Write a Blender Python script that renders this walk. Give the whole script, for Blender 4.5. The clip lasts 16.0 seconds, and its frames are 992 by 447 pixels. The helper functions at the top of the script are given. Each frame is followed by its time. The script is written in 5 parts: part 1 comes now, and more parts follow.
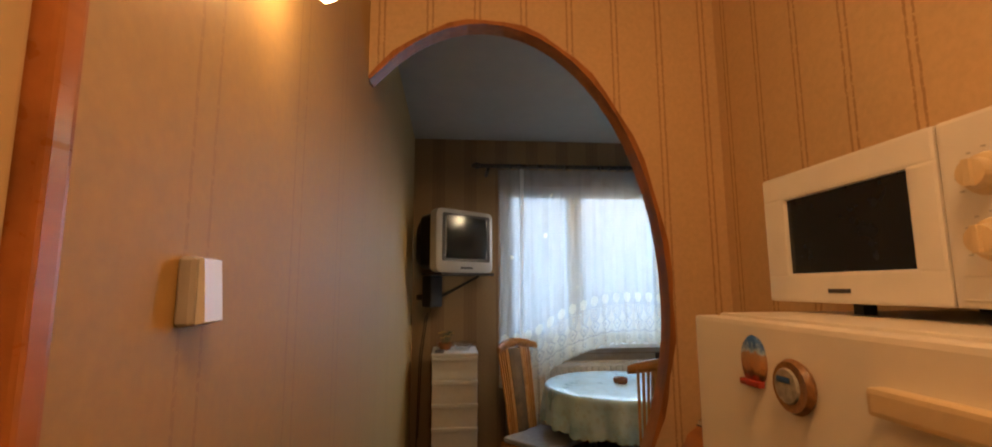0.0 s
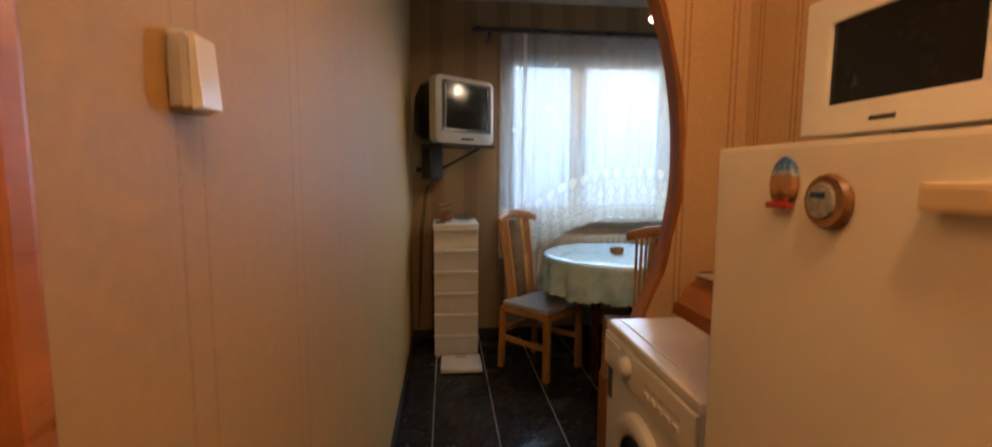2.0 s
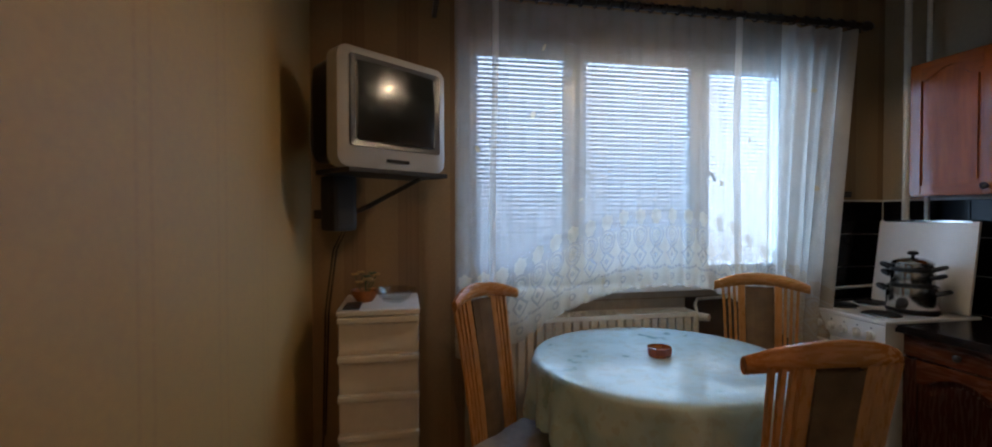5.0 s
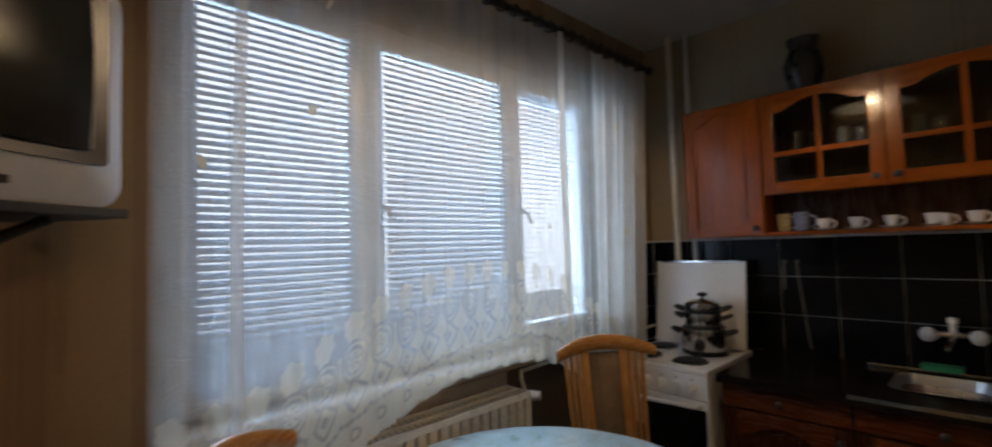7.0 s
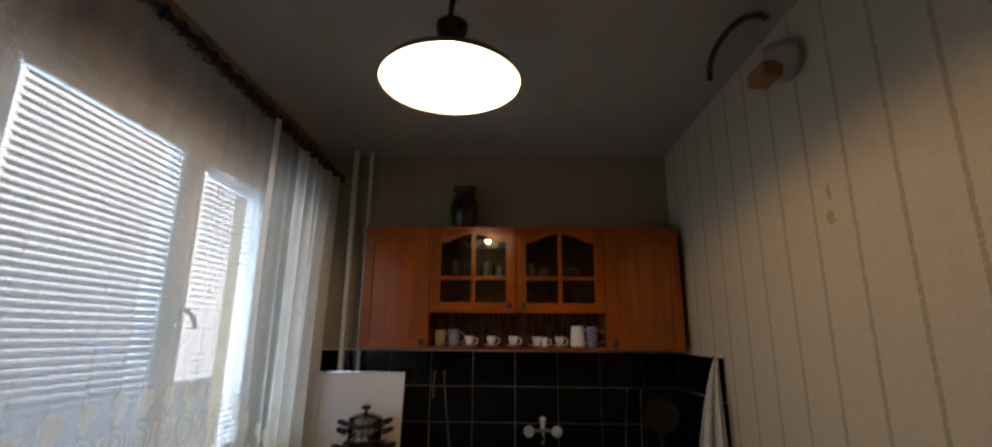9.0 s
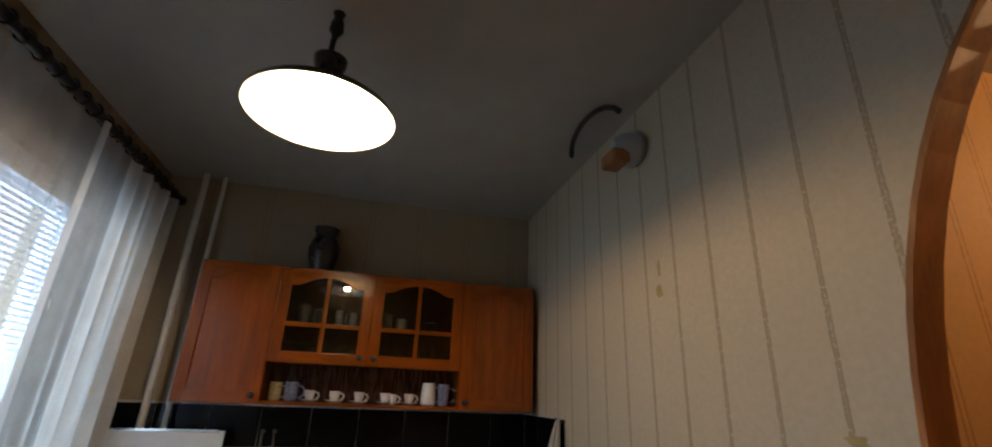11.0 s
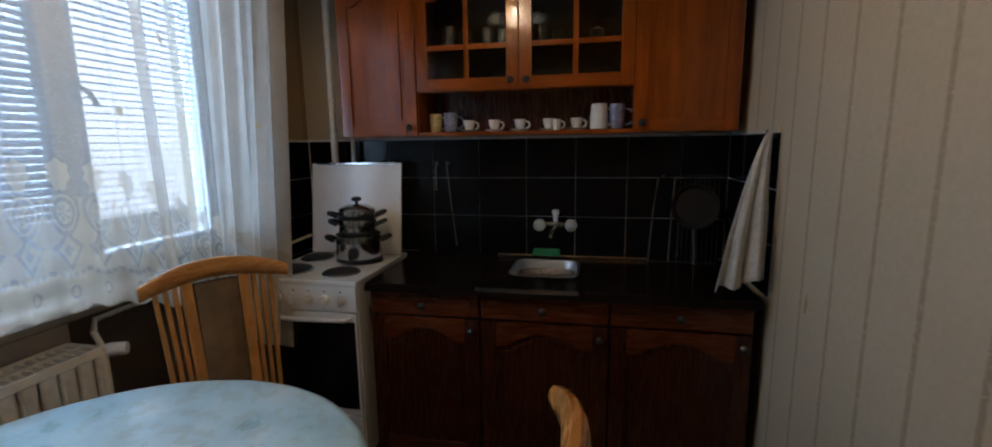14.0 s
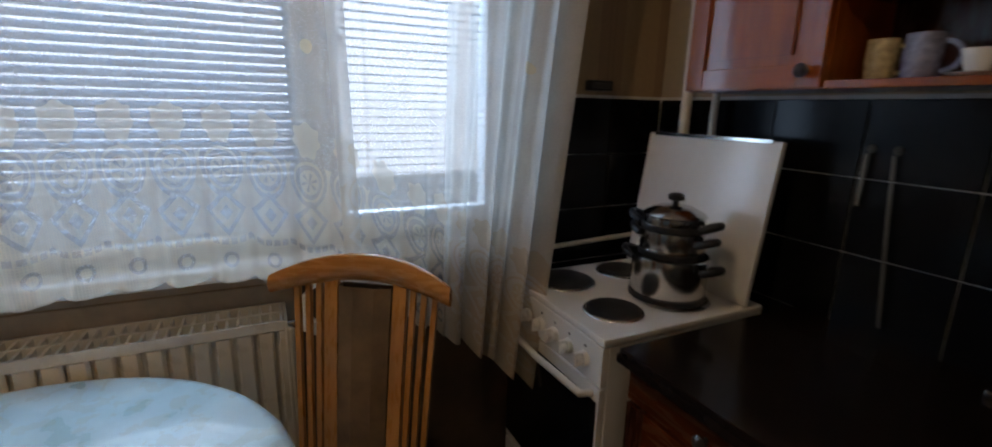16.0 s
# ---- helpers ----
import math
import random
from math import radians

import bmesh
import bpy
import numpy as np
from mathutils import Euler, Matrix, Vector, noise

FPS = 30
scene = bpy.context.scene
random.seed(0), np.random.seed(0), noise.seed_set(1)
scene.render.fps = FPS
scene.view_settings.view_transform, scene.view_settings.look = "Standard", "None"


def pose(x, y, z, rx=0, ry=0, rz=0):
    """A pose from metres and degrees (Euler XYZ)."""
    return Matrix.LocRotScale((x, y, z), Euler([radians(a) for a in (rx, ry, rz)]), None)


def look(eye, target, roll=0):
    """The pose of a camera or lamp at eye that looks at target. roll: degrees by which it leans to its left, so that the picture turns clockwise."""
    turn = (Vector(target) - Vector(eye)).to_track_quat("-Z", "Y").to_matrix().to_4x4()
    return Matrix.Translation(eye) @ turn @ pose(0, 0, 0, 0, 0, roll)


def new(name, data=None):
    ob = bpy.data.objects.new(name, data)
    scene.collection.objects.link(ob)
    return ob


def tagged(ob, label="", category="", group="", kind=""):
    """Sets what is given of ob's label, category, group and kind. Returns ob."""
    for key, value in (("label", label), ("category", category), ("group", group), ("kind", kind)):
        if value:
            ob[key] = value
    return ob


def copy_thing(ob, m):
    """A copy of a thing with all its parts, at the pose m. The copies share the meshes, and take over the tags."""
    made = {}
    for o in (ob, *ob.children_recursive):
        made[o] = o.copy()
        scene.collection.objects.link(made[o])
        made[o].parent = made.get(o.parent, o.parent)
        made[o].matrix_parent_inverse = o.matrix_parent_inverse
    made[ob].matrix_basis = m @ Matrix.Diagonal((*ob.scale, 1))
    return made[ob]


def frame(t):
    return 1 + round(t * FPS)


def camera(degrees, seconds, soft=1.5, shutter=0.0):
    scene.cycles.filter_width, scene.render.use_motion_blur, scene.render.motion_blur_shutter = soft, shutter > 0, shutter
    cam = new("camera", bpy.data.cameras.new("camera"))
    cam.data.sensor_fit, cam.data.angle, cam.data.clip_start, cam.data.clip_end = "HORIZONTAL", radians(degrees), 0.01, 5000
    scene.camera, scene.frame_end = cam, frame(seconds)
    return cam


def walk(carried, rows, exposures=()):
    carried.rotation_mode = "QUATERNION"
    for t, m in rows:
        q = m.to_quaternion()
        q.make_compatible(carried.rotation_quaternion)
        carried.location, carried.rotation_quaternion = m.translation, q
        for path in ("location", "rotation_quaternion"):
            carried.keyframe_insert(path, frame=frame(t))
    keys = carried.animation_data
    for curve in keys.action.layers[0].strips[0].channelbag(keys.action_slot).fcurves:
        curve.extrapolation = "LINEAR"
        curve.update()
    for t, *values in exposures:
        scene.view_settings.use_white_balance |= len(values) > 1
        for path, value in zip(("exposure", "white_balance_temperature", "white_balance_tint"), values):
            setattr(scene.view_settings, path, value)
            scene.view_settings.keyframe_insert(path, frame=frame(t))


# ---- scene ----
cam = camera(92.0, 16.0, soft=1.8, shutter=0.4)
EXPOSE = [(0, 0.72, 6200, 10), (0.5, 0.38, 6200, 10), (1, 0.36, 6200, 10), (1.5, 0.7, 6100, 10), (2.5, 1.08, 5700, 10), (3, 0.95, 5700, 10), (5.5, -0.02, 5800, 13), (7, -0.08, 6500, 15),
          (8.5, -0.15, 7200, 17), (9.5, -0.15, 7400, 18), (12, 0.45, 5700, 11), (12.6, 0.55, 5300, 10), (13.5, 0.0, 5800, 12), (16, -0.12, 6300, 16)]
PATH = [
    (0, (0.487, 1.595, 1.442), (0.677, 3.569, 1.705), -0.3),
    (0.5, (0.488, 1.586, 1.454), (0.683, 3.544, 1.813), -0.2),
    (1, (0.482, 1.589, 1.446), (0.678, 3.542, 1.831), 0.0),
    (1.5, (0.469, 1.611, 1.398), (0.676, 3.591, 1.588), 0.3),
    (2, (0.457, 1.649, 1.341), (0.664, 3.628, 1.134), 0.3),
    (2.5, (0.52, 1.783, 1.308), (0.708, 3.744, 0.964), 0.7),
    (3, (0.559, 2.0, 1.337), (0.712, 3.972, 1.039), 0.3),
    (5.5, (0.632, 3.329, 1.387), (1.221, 5.24, 1.408), -0.4),
    (6, (0.618, 3.582, 1.439), (1.569, 5.341, 1.493), -0.8),
    (6.5, (0.65, 3.829, 1.438), (1.746, 5.501, 1.505), -1.0),
    (7, (0.687, 3.981, 1.446), (2.066, 5.426, 1.543), -1.8),
    (7.5, (0.686, 4.198, 1.473), (2.499, 5.036, 1.587), -2.2),
    (8, (0.637, 4.312, 1.489), (2.573, 4.788, 1.646), -2.2),
    (8.5, (0.594, 4.33, 1.495), (2.567, 4.584, 1.697), -0.1),
    (9, (0.572, 4.323, 1.539), (2.52, 4.379, 1.991), 0.5),
    (9.5, (0.565, 4.327, 1.575), (2.466, 4.282, 2.194), 0.2),
    (12, (0.642, 4.215, 1.471), (2.435, 3.491, 1.98), 1.0),
    (12.5, (0.698, 4.165, 1.447), (2.638, 3.679, 1.438), -0.7),
    (13, (0.775, 4.12, 1.446), (2.76, 3.966, 1.257), -1.6),
    (13.5, (0.847, 4.037, 1.439), (2.821, 4.227, 1.18), -0.7),
    (14, (1.083, 3.953, 1.416), (3.016, 4.35, 1.089), -0.8),
    (14.5, (1.383, 3.937, 1.435), (3.26, 4.526, 1.076), -1.2),
    (15, (1.706, 3.945, 1.386), (3.277, 5.127, 1.018), -2.2),
    (15.5, (1.932, 3.98, 1.376), (3.119, 5.535, 0.964), -1.2),
    (16, (2.133, 4.076, 1.4), (2.975, 5.828, 0.931), 1.3),
]
walk(cam, [(t, look(eye, target, roll)) for t, eye, target, roll in PATH], exposures=EXPOSE)

# ---- world and lights ----
world = bpy.data.worlds.new("sky")
scene.world = world
world.use_nodes = True
wn = world.node_tree
sky = wn.nodes.new("ShaderNodeTexSky")
sky.sky_type = "NISHITA"
sky.sun_disc = False
sky.sun_elevation, sky.sun_rotation = radians(22), radians(150)
wn.links.new(sky.outputs[0], wn.nodes["Background"].inputs[0])
wn.nodes["Background"].inputs[1].default_value = 0.15


def lamp(name, kind, where, power, colour, size=0.05, aim=None):
    data = bpy.data.lights.new(name, kind)
    data.energy, data.color = power, colour
    if kind == "AREA":
        data.shape, data.size, data.size_y = "RECTANGLE", size[0], size[1]
    elif kind == "SUN":
        data.angle = size
    else:
        data.shadow_soft_size = size
    ob = new(name, data)
    ob.matrix_world = look(where, aim) if aim else pose(*where)
    return ob


lamp("sun", "SUN", (0, -20, 20), 0.8, (1.0, 0.97, 0.92), radians(15), (4, 0, 0))
lamp("window_light", "AREA", (1.9, 5.80, 1.62), 48, (0.48, 0.73, 1.0), (2.0, 1.25), (1.9, 3.0, 1.3))
# added warm fill with no fitting, brightens the hall beside the sconce
lamp("hall_fill", "POINT", (0.70, 1.55, 2.5), 17, (1.0, 0.53, 0.22), 0.08)


# ---- materials ----
class Mat:
    """A small builder for node materials."""

    def __init__(self, name, rough=0.6, metal=0.0):
        self.m = bpy.data.materials.new(name)
        self.m.use_nodes = True
        self.t = self.m.node_tree
        self.b = self.t.nodes["Principled BSDF"]
        self.out = self.t.nodes["Material Output"]
        self.b.inputs["Roughness"].default_value = rough
        self.b.inputs["Metallic"].default_value = metal

    def node(self, kind, **sockets):
        n = self.t.nodes.new("ShaderNode" + kind)
        for k, v in sockets.items():
            self.put(n, k.replace("_", " "), v)
        return n

    def put(self, n, key, v):
        s = n.inputs[int(key[1:])] if key[0] == "i" and key[1:].isdigit() else n.inputs[key]
        if isinstance(v, bpy.types.NodeSocket):
            self.t.links.new(v, s)
        else:
            s.default_value = v

    def coord(self, kind="Object"):
        return self.node("TexCoord").outputs[kind]

    def math(self, op, a, b=0.0, c=0.0):
        n = self.node("Math")
        n.operation = op
        for k, v in enumerate((a, b, c)):
            self.put(n, f"i{k}", v)
        return n.outputs[0]

    def noise(self, scale, detail=4, vec=None, stretch=(1, 1, 1)):
        mp = self.node("Mapping", Vector=vec or self.coord(), Scale=stretch)
        return self.node("TexNoise", Vector=mp.outputs[0], Scale=scale, Detail=detail).outputs[0]

    def ramp(self, fac, stops):
        n = self.node("ValToRGB", Fac=fac)
        e = n.color_ramp.elements
        while len(e) < len(stops):
            e.new(0.5)
        for q, (p, c) in zip(e, stops):
            q.position, q.color = p, (*c, 1)
        return n.outputs[0]

    def mix(self, fac, a, b, how="MIX"):
        n = self.node("Mix")
        n.data_type, n.blend_type = "RGBA", how
        self.put(n, "i0", fac)
        self.put(n, "i6", (*a, 1) if isinstance(a, tuple) else a)
        self.put(n, "i7", (*b, 1) if isinstance(b, tuple) else b)
        return n.outputs[2]

    def colour(self, c):
        self.put(self.b, "Base Color", (*c, 1) if isinstance(c, tuple) else c)
        return self

    def rough(self, fac, lo, hi):
        n = self.node("MapRange", Value=fac)
        n.inputs[3].default_value, n.inputs[4].default_value = lo, hi
        self.put(self.b, "Roughness", n.outputs[0])
        return self

    def bump(self, h, strength=0.2, dist=0.005):
        self.put(self.b, "Normal", self.node("Bump", Height=h, Strength=strength, Distance=dist).outputs[0])
        return self


def dark(c, k):
    return tuple(v * k for v in c)


def plain(name, c, rough=0.5, metal=0.0, var=0.25, scale=25, bump=0.1):
    m = Mat(name, rough, metal)
    n, big = m.noise(scale), m.noise(scale / 9, 3)
    m.colour(m.mix(m.math("MULTIPLY", big, 0.6), m.ramp(n, [(0.3, dark(c, 1 - var)), (0.7, c)]), dark(c, 1 - var)))
    m.rough(n, max(0.02, rough - 0.12), min(1, rough + 0.12))
    if bump:
        m.bump(n, bump, 0.002)
    return m.m


def wood(name, light, deep, axis="z", rough=0.3, scale=9, knots=False):
    m = Mat(name, rough)
    stretch = {"x": (0.12, 1, 1), "y": (1, 0.12, 1), "z": (1, 1, 0.12)}[axis]
    warp = m.noise(scale * 0.6, 4, stretch=stretch)
    fine = m.noise(scale * 9, 4, stretch=stretch)
    c = m.ramp(warp, [(0.34, dark(light, 0.5)), (0.46, light), (0.55, dark(light, 0.72)), (0.66, light)])
    c = m.mix(0.25, c, m.ramp(fine, [(0.35, deep), (0.65, light)]))
    if knots:
        vor = m.node("TexVoronoi", Vector=m.node("Mapping", Vector=m.coord(), Scale=(1, 1, 0.8)).outputs[0], Scale=3.3)
        c = m.mix(m.math("LESS_THAN", vor.outputs["Distance"], 0.075), c, dark(deep, 0.35))
    m.colour(c).rough(fine, max(0.06, rough - 0.1), rough + 0.12).bump(fine, 0.06, 0.001)
    m.b.inputs["Coat Weight"].default_value = 0.12
    m.b.inputs["Specular IOR Level"].default_value = 0.35
    return m.m


def wallpaper(name, axis, base, line, pitch, shift, stain=0.5, pair=0.02, band=None):
    """Paper with printed twin rope stripes running up it, a little yellowed."""
    m = Mat(name, 0.62)
    sep = m.node("SeparateXYZ", Vector=m.coord())
    wob = m.math("MULTIPLY", m.math("SUBTRACT", m.noise(45, 2), 0.5), 0.006)
    u = m.math("ADD", m.math("ADD", sep.outputs["XYZ".index(axis.upper())], wob), shift)
    f = m.math("MULTIPLY", m.math("SUBTRACT", m.math("FRACT", m.math("DIVIDE", u, pitch)), 0.5), pitch)
    off = m.math("ABSOLUTE", m.math("SUBTRACT", m.math("ABSOLUTE", f), pair / 2))
    rope = m.math("MULTIPLY", m.math("LESS_THAN", off, 0.0035), m.math("GREATER_THAN", m.noise(130, 2), 0.40))
    speck = m.noise(60, 5)
    cloud = m.noise(2.2, 4)
    c = m.ramp(speck, [(0.3, dark(base, 0.86)), (0.7, base)])
    c = m.mix(m.math("MULTIPLY", cloud, stain), c, (base[0] * 0.84, base[1] * 0.74, base[2] * 0.56))
    if band:
        wide = m.math("LESS_THAN", m.math("ABSOLUTE", f), pitch * 0.2)
        c = m.mix(m.math("MULTIPLY", wide, 0.75), c, band)
    c = m.mix(m.math("MULTIPLY", rope, 0.7), c, line)
    m.colour(c).bump(m.math("ADD", m.math("MULTIPLY", rope, 0.6), speck), 0.18, 0.002)
    m.rough(speck, 0.45, 0.7)
    return m.m


CREAM = (0.58, 0.495, 0.37)
M_SOUTH = wallpaper("paper_cream", "x", CREAM, (0.27, 0.19, 0.10), 0.175, 0.075, pair=0.008)
# hall papers: beige paper with the lamp's orange mixed into its colour
M_HALLX_LIT = wallpaper("paper_hall_lit", "x", (0.66, 0.475, 0.26), (0.32, 0.17, 0.07), 0.175, 0.03)
M_HALLY_LIT = wallpaper("paper_hall_side_lit", "y", (0.66, 0.475, 0.26), (0.32, 0.17, 0.07), 0.175, 0.03)
# cream paper pushed to orange: the hall lamp's warmth is in the base
M_LEFT_LIT = wallpaper("paper_left_lit", "y", (0.51, 0.345, 0.132), (0.38, 0.235, 0.09), 0.36, 0.15, pair=0.05)
# banded paper, base darkened to hold the shade of the backlit window wall
M_NORTH_SHADED = wallpaper("paper_north_shaded", "x", (0.31, 0.22, 0.12), (0.18, 0.115, 0.06), 0.26, 0.0, band=(0.21, 0.13, 0.07))
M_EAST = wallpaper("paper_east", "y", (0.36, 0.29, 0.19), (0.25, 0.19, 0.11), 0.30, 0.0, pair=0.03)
M_CEIL = plain("ceiling_paint", (0.44, 0.40, 0.34), 0.85, var=0.12, scale=8)
M_PINE = wood("varnished_pine", (0.30, 0.070, 0.007), (0.12, 0.026, 0.004), "z", 0.17, knots=True)
M_PINE_H = wood("varnished_pine_across", (0.30, 0.070, 0.007), (0.12, 0.026, 0.004), "y", 0.17)
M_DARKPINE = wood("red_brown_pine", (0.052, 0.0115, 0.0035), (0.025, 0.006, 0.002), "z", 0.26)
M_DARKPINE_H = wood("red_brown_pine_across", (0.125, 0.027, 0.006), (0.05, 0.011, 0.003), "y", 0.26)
M_BEECH = wood("honey_beech", (0.52, 0.24, 0.062), (0.33, 0.13, 0.03), "z", 0.28, 12)
M_BEECH_X = wood("honey_beech_across", (0.52, 0.23, 0.058), (0.33, 0.125, 0.028), "x", 0.26, 12)
M_ARCH = wood("arch_veneer", (0.42, 0.165, 0.05), (0.20, 0.07, 0.02), "z", 0.4, 14)
M_BOXWOOD = wood("orange_pine", (0.50, 0.19, 0.05), (0.30, 0.09, 0.02), "y", 0.3, 7)
M_ENAMEL = plain("white_enamel", (0.80, 0.79, 0.76), 0.2, var=0.06, bump=0.02)
M_PLASTIC = plain("white_plastic", (0.74, 0.72, 0.67), 0.35, var=0.08, bump=0.03)
M_FRIDGE = Mat("fridge_enamel", 0.3)
M_FRIDGE.colour(M_FRIDGE.ramp(M_FRIDGE.noise(3, 2), [(0.3, (0.73, 0.69, 0.60)), (0.7, (0.77, 0.73, 0.64))]))
M_FRIDGE = M_FRIDGE.m
M_YELLOWED = plain("yellowed_plastic", (0.66, 0.52, 0.30), 0.4, var=0.1)
M_BLACK = plain("black_plastic", (0.012, 0.012, 0.013), 0.35, bump=0.02)
M_SOOT = plain("matt_black_metal", (0.02, 0.018, 0.016), 0.6)
M_SILVER = plain("silver_plastic", (0.46, 0.46, 0.45), 0.38, metal=0.15, var=0.08)
M_GREY = plain("dark_grey_plastic", (0.055, 0.055, 0.058), 0.35)
M_STEEL = plain("stainless_steel", (0.62, 0.60, 0.57), 0.2, 1.0, var=0.12, bump=0.03)
M_CHROME = plain("chrome", (0.75, 0.75, 0.75), 0.1, 1.0, var=0.05, bump=0)
M_IRON = plain("cast_iron_plate", (0.02, 0.02, 0.021), 0.6, 0.3)
M_CHINA = plain("white_china", (0.72, 0.71, 0.68), 0.15, var=0.06, bump=0)
M_CHINABLUE = plain("painted_china", (0.34, 0.36, 0.50), 0.18, var=0.6, scale=60, bump=0)
M_CHINAGOLD = plain("flowered_china", (0.66, 0.55, 0.28), 0.18, var=0.6, scale=70, bump=0)
M_CLAY = plain("dark_glazed_clay", (0.035, 0.028, 0.024), 0.3, var=0.5)
M_RAD = plain("radiator_enamel", (0.68, 0.63, 0.52), 0.3, var=0.08)
M_PVC = plain("white_window_frame", (0.80, 0.80, 0.79), 0.3, var=0.05, bump=0)
M_GROUT = plain("grey_grout", (0.62, 0.60, 0.56), 0.85)
M_SPLAT = plain("worn_brown_upholstery", (0.20, 0.125, 0.062), 0.85, var=0.6, scale=16, bump=0.3)
M_SEAT = plain("pale_seat_cover", (0.42, 0.42, 0.42), 0.6, var=0.3, scale=30, bump=0.2)
M_TOWEL = plain("grey_white_cotton", (0.58, 0.56, 0.52), 0.9, var=0.25, scale=60, bump=0.5)
M_AMBER = Mat("amber_glass", 0.1)
M_AMBER.colour((0.42, 0.12, 0.02)).b.inputs["Transmission Weight"].default_value = 0.5
M_AMBER = M_AMBER.m


def tile_mat(name, lo, hi, rough, fleck):
    m = Mat(name, rough)
    r = m.node("ObjectInfo").outputs["Random"]
    v = m.node("VectorMath", i0=m.coord(), i1=m.node("CombineXYZ", X=m.math("MULTIPLY", r, 40), Y=m.math("MULTIPLY", r, 17)).outputs[0])
    n = m.node("TexNoise", Vector=v.outputs[0], Scale=38, Detail=6).outputs[0]
    big = m.node("TexNoise", Vector=v.outputs[0], Scale=6, Detail=4).outputs[0]
    c = m.ramp(n, [(0.45, lo), (0.62, hi), (0.72, fleck)])
    m.colour(m.mix(big, c, lo)).rough(big, rough - 0.06, rough + 0.14).bump(n, 0.05, 0.001)
    m.b.inputs["Specular IOR Level"].default_value = 0.12
    return m.m


M_FLOOR = tile_mat("black_speckled_tile", (0.012, 0.012, 0.013), (0.04, 0.04, 0.042), 0.22, (0.17, 0.165, 0.16))
M_TILE = tile_mat("black_glazed_tile", (0.004, 0.004, 0.005), (0.006, 0.006, 0.007), 0.12, (0.008, 0.008, 0.008))
M_STONE = tile_mat("dark_worktop", (0.008, 0.005, 0.004), (0.018, 0.011, 0.008), 0.14, (0.03, 0.02, 0.015))


def glass(name, tint=(1, 1, 1), rough=0.0):
    m = Mat(name)
    thin = m.node("BsdfTransparent", Color=(*tint, 1))
    shine = m.node("BsdfGlossy", Roughness=rough)
    edge_on = m.math("POWER", m.node("LayerWeight", Blend=0.5).outputs["Facing"], 4.0)
    gloss = m.math("ADD", 0.045, m.math("MULTIPLY", edge_on, 0.55))
    mx = m.node("MixShader", Fac=gloss, i1=thin.outputs[0], i2=shine.outputs[0])
    m.t.links.new(mx.outputs[0], m.out.inputs[0])
    return m.m


M_GLASS = glass("clear_glass")
M_SMOKE = glass("cabinet_glass", (0.75, 0.75, 0.72), 0.02)


def emit(name, c, power):
    m = Mat(name)
    m.b.inputs["Emission Color"].default_value = (*c, 1)
    m.b.inputs["Emission Strength"].default_value = power
    return m.m


M_BULB = emit("glowing_bulb", (1.0, 0.72, 0.41), 520)
M_BULB2 = emit("glowing_warm_bulb", (1.0, 0.58, 0.26), 15)
M_SHADEIN = plain("white_shade_enamel", (0.86, 0.85, 0.82), 0.4, var=0.03, bump=0)


# ---- mesh helpers ----
def part(name, bm, material, parent=None, label="", smooth=False):
    me = bpy.data.meshes.new(name)
    bmesh.ops.recalc_face_normals(bm, faces=bm.faces)
    if smooth:
        for f in bm.faces:
            f.smooth = True
    bm.to_mesh(me)
    bm.free()
    me.materials.append(material)
    ob = new(name, me)
    if parent:
        ob.parent = parent
    if label:
        ob["label"] = label
    if smooth:
        md = ob.modifiers.new("edges", "EDGE_SPLIT")
        md.split_angle = radians(45)
    return ob


def thing(name, label, category, m=None, group="", kind=""):
    ob = new(name)
    ob.empty_display_size = 0.1
    if m:
        ob.matrix_world = m
    return tagged(ob, label, category, group, kind)


def bbox(x0, x1, y0, y1, z0, z1, bevel=0.0, bm=None, seg=2):
    own = bmesh.new()
    bmesh.ops.create_cube(own, size=1)
    for v in own.verts:
        v.co = Vector(((x0 + x1) / 2 + v.co.x * (x1 - x0), (y0 + y1) / 2 + v.co.y * (y1 - y0), (z0 + z1) / 2 + v.co.z * (z1 - z0)))
    if bevel:
        bmesh.ops.bevel(own, geom=own.edges[:], offset=bevel, segments=seg, profile=0.7, affect="EDGES")
    return join(bm, own)


def join(bm, own):
    if bm is None:
        return own
    me = bpy.data.meshes.new("join")
    own.to_mesh(me)
    own.free()
    bm.from_mesh(me)
    bpy.data.meshes.remove(me)
    return bm


def lathe(profile, n=24, bm=None, m=None):
    """Turn rows of (radius, height) round z."""
    own = bmesh.new()
    rings = []
    for r, z in profile:
        rings.append([own.verts.new((max(r, 1e-4) * math.cos(2 * math.pi * k / n), max(r, 1e-4) * math.sin(2 * math.pi * k / n), z)) for k in range(n)])
    for a, b in zip(rings, rings[1:]):
        for k in range(n):
            own.faces.new((a[k], a[(k + 1) % n], b[(k + 1) % n], b[k]))
    if m:
        own.transform(m)
    return join(bm, own)


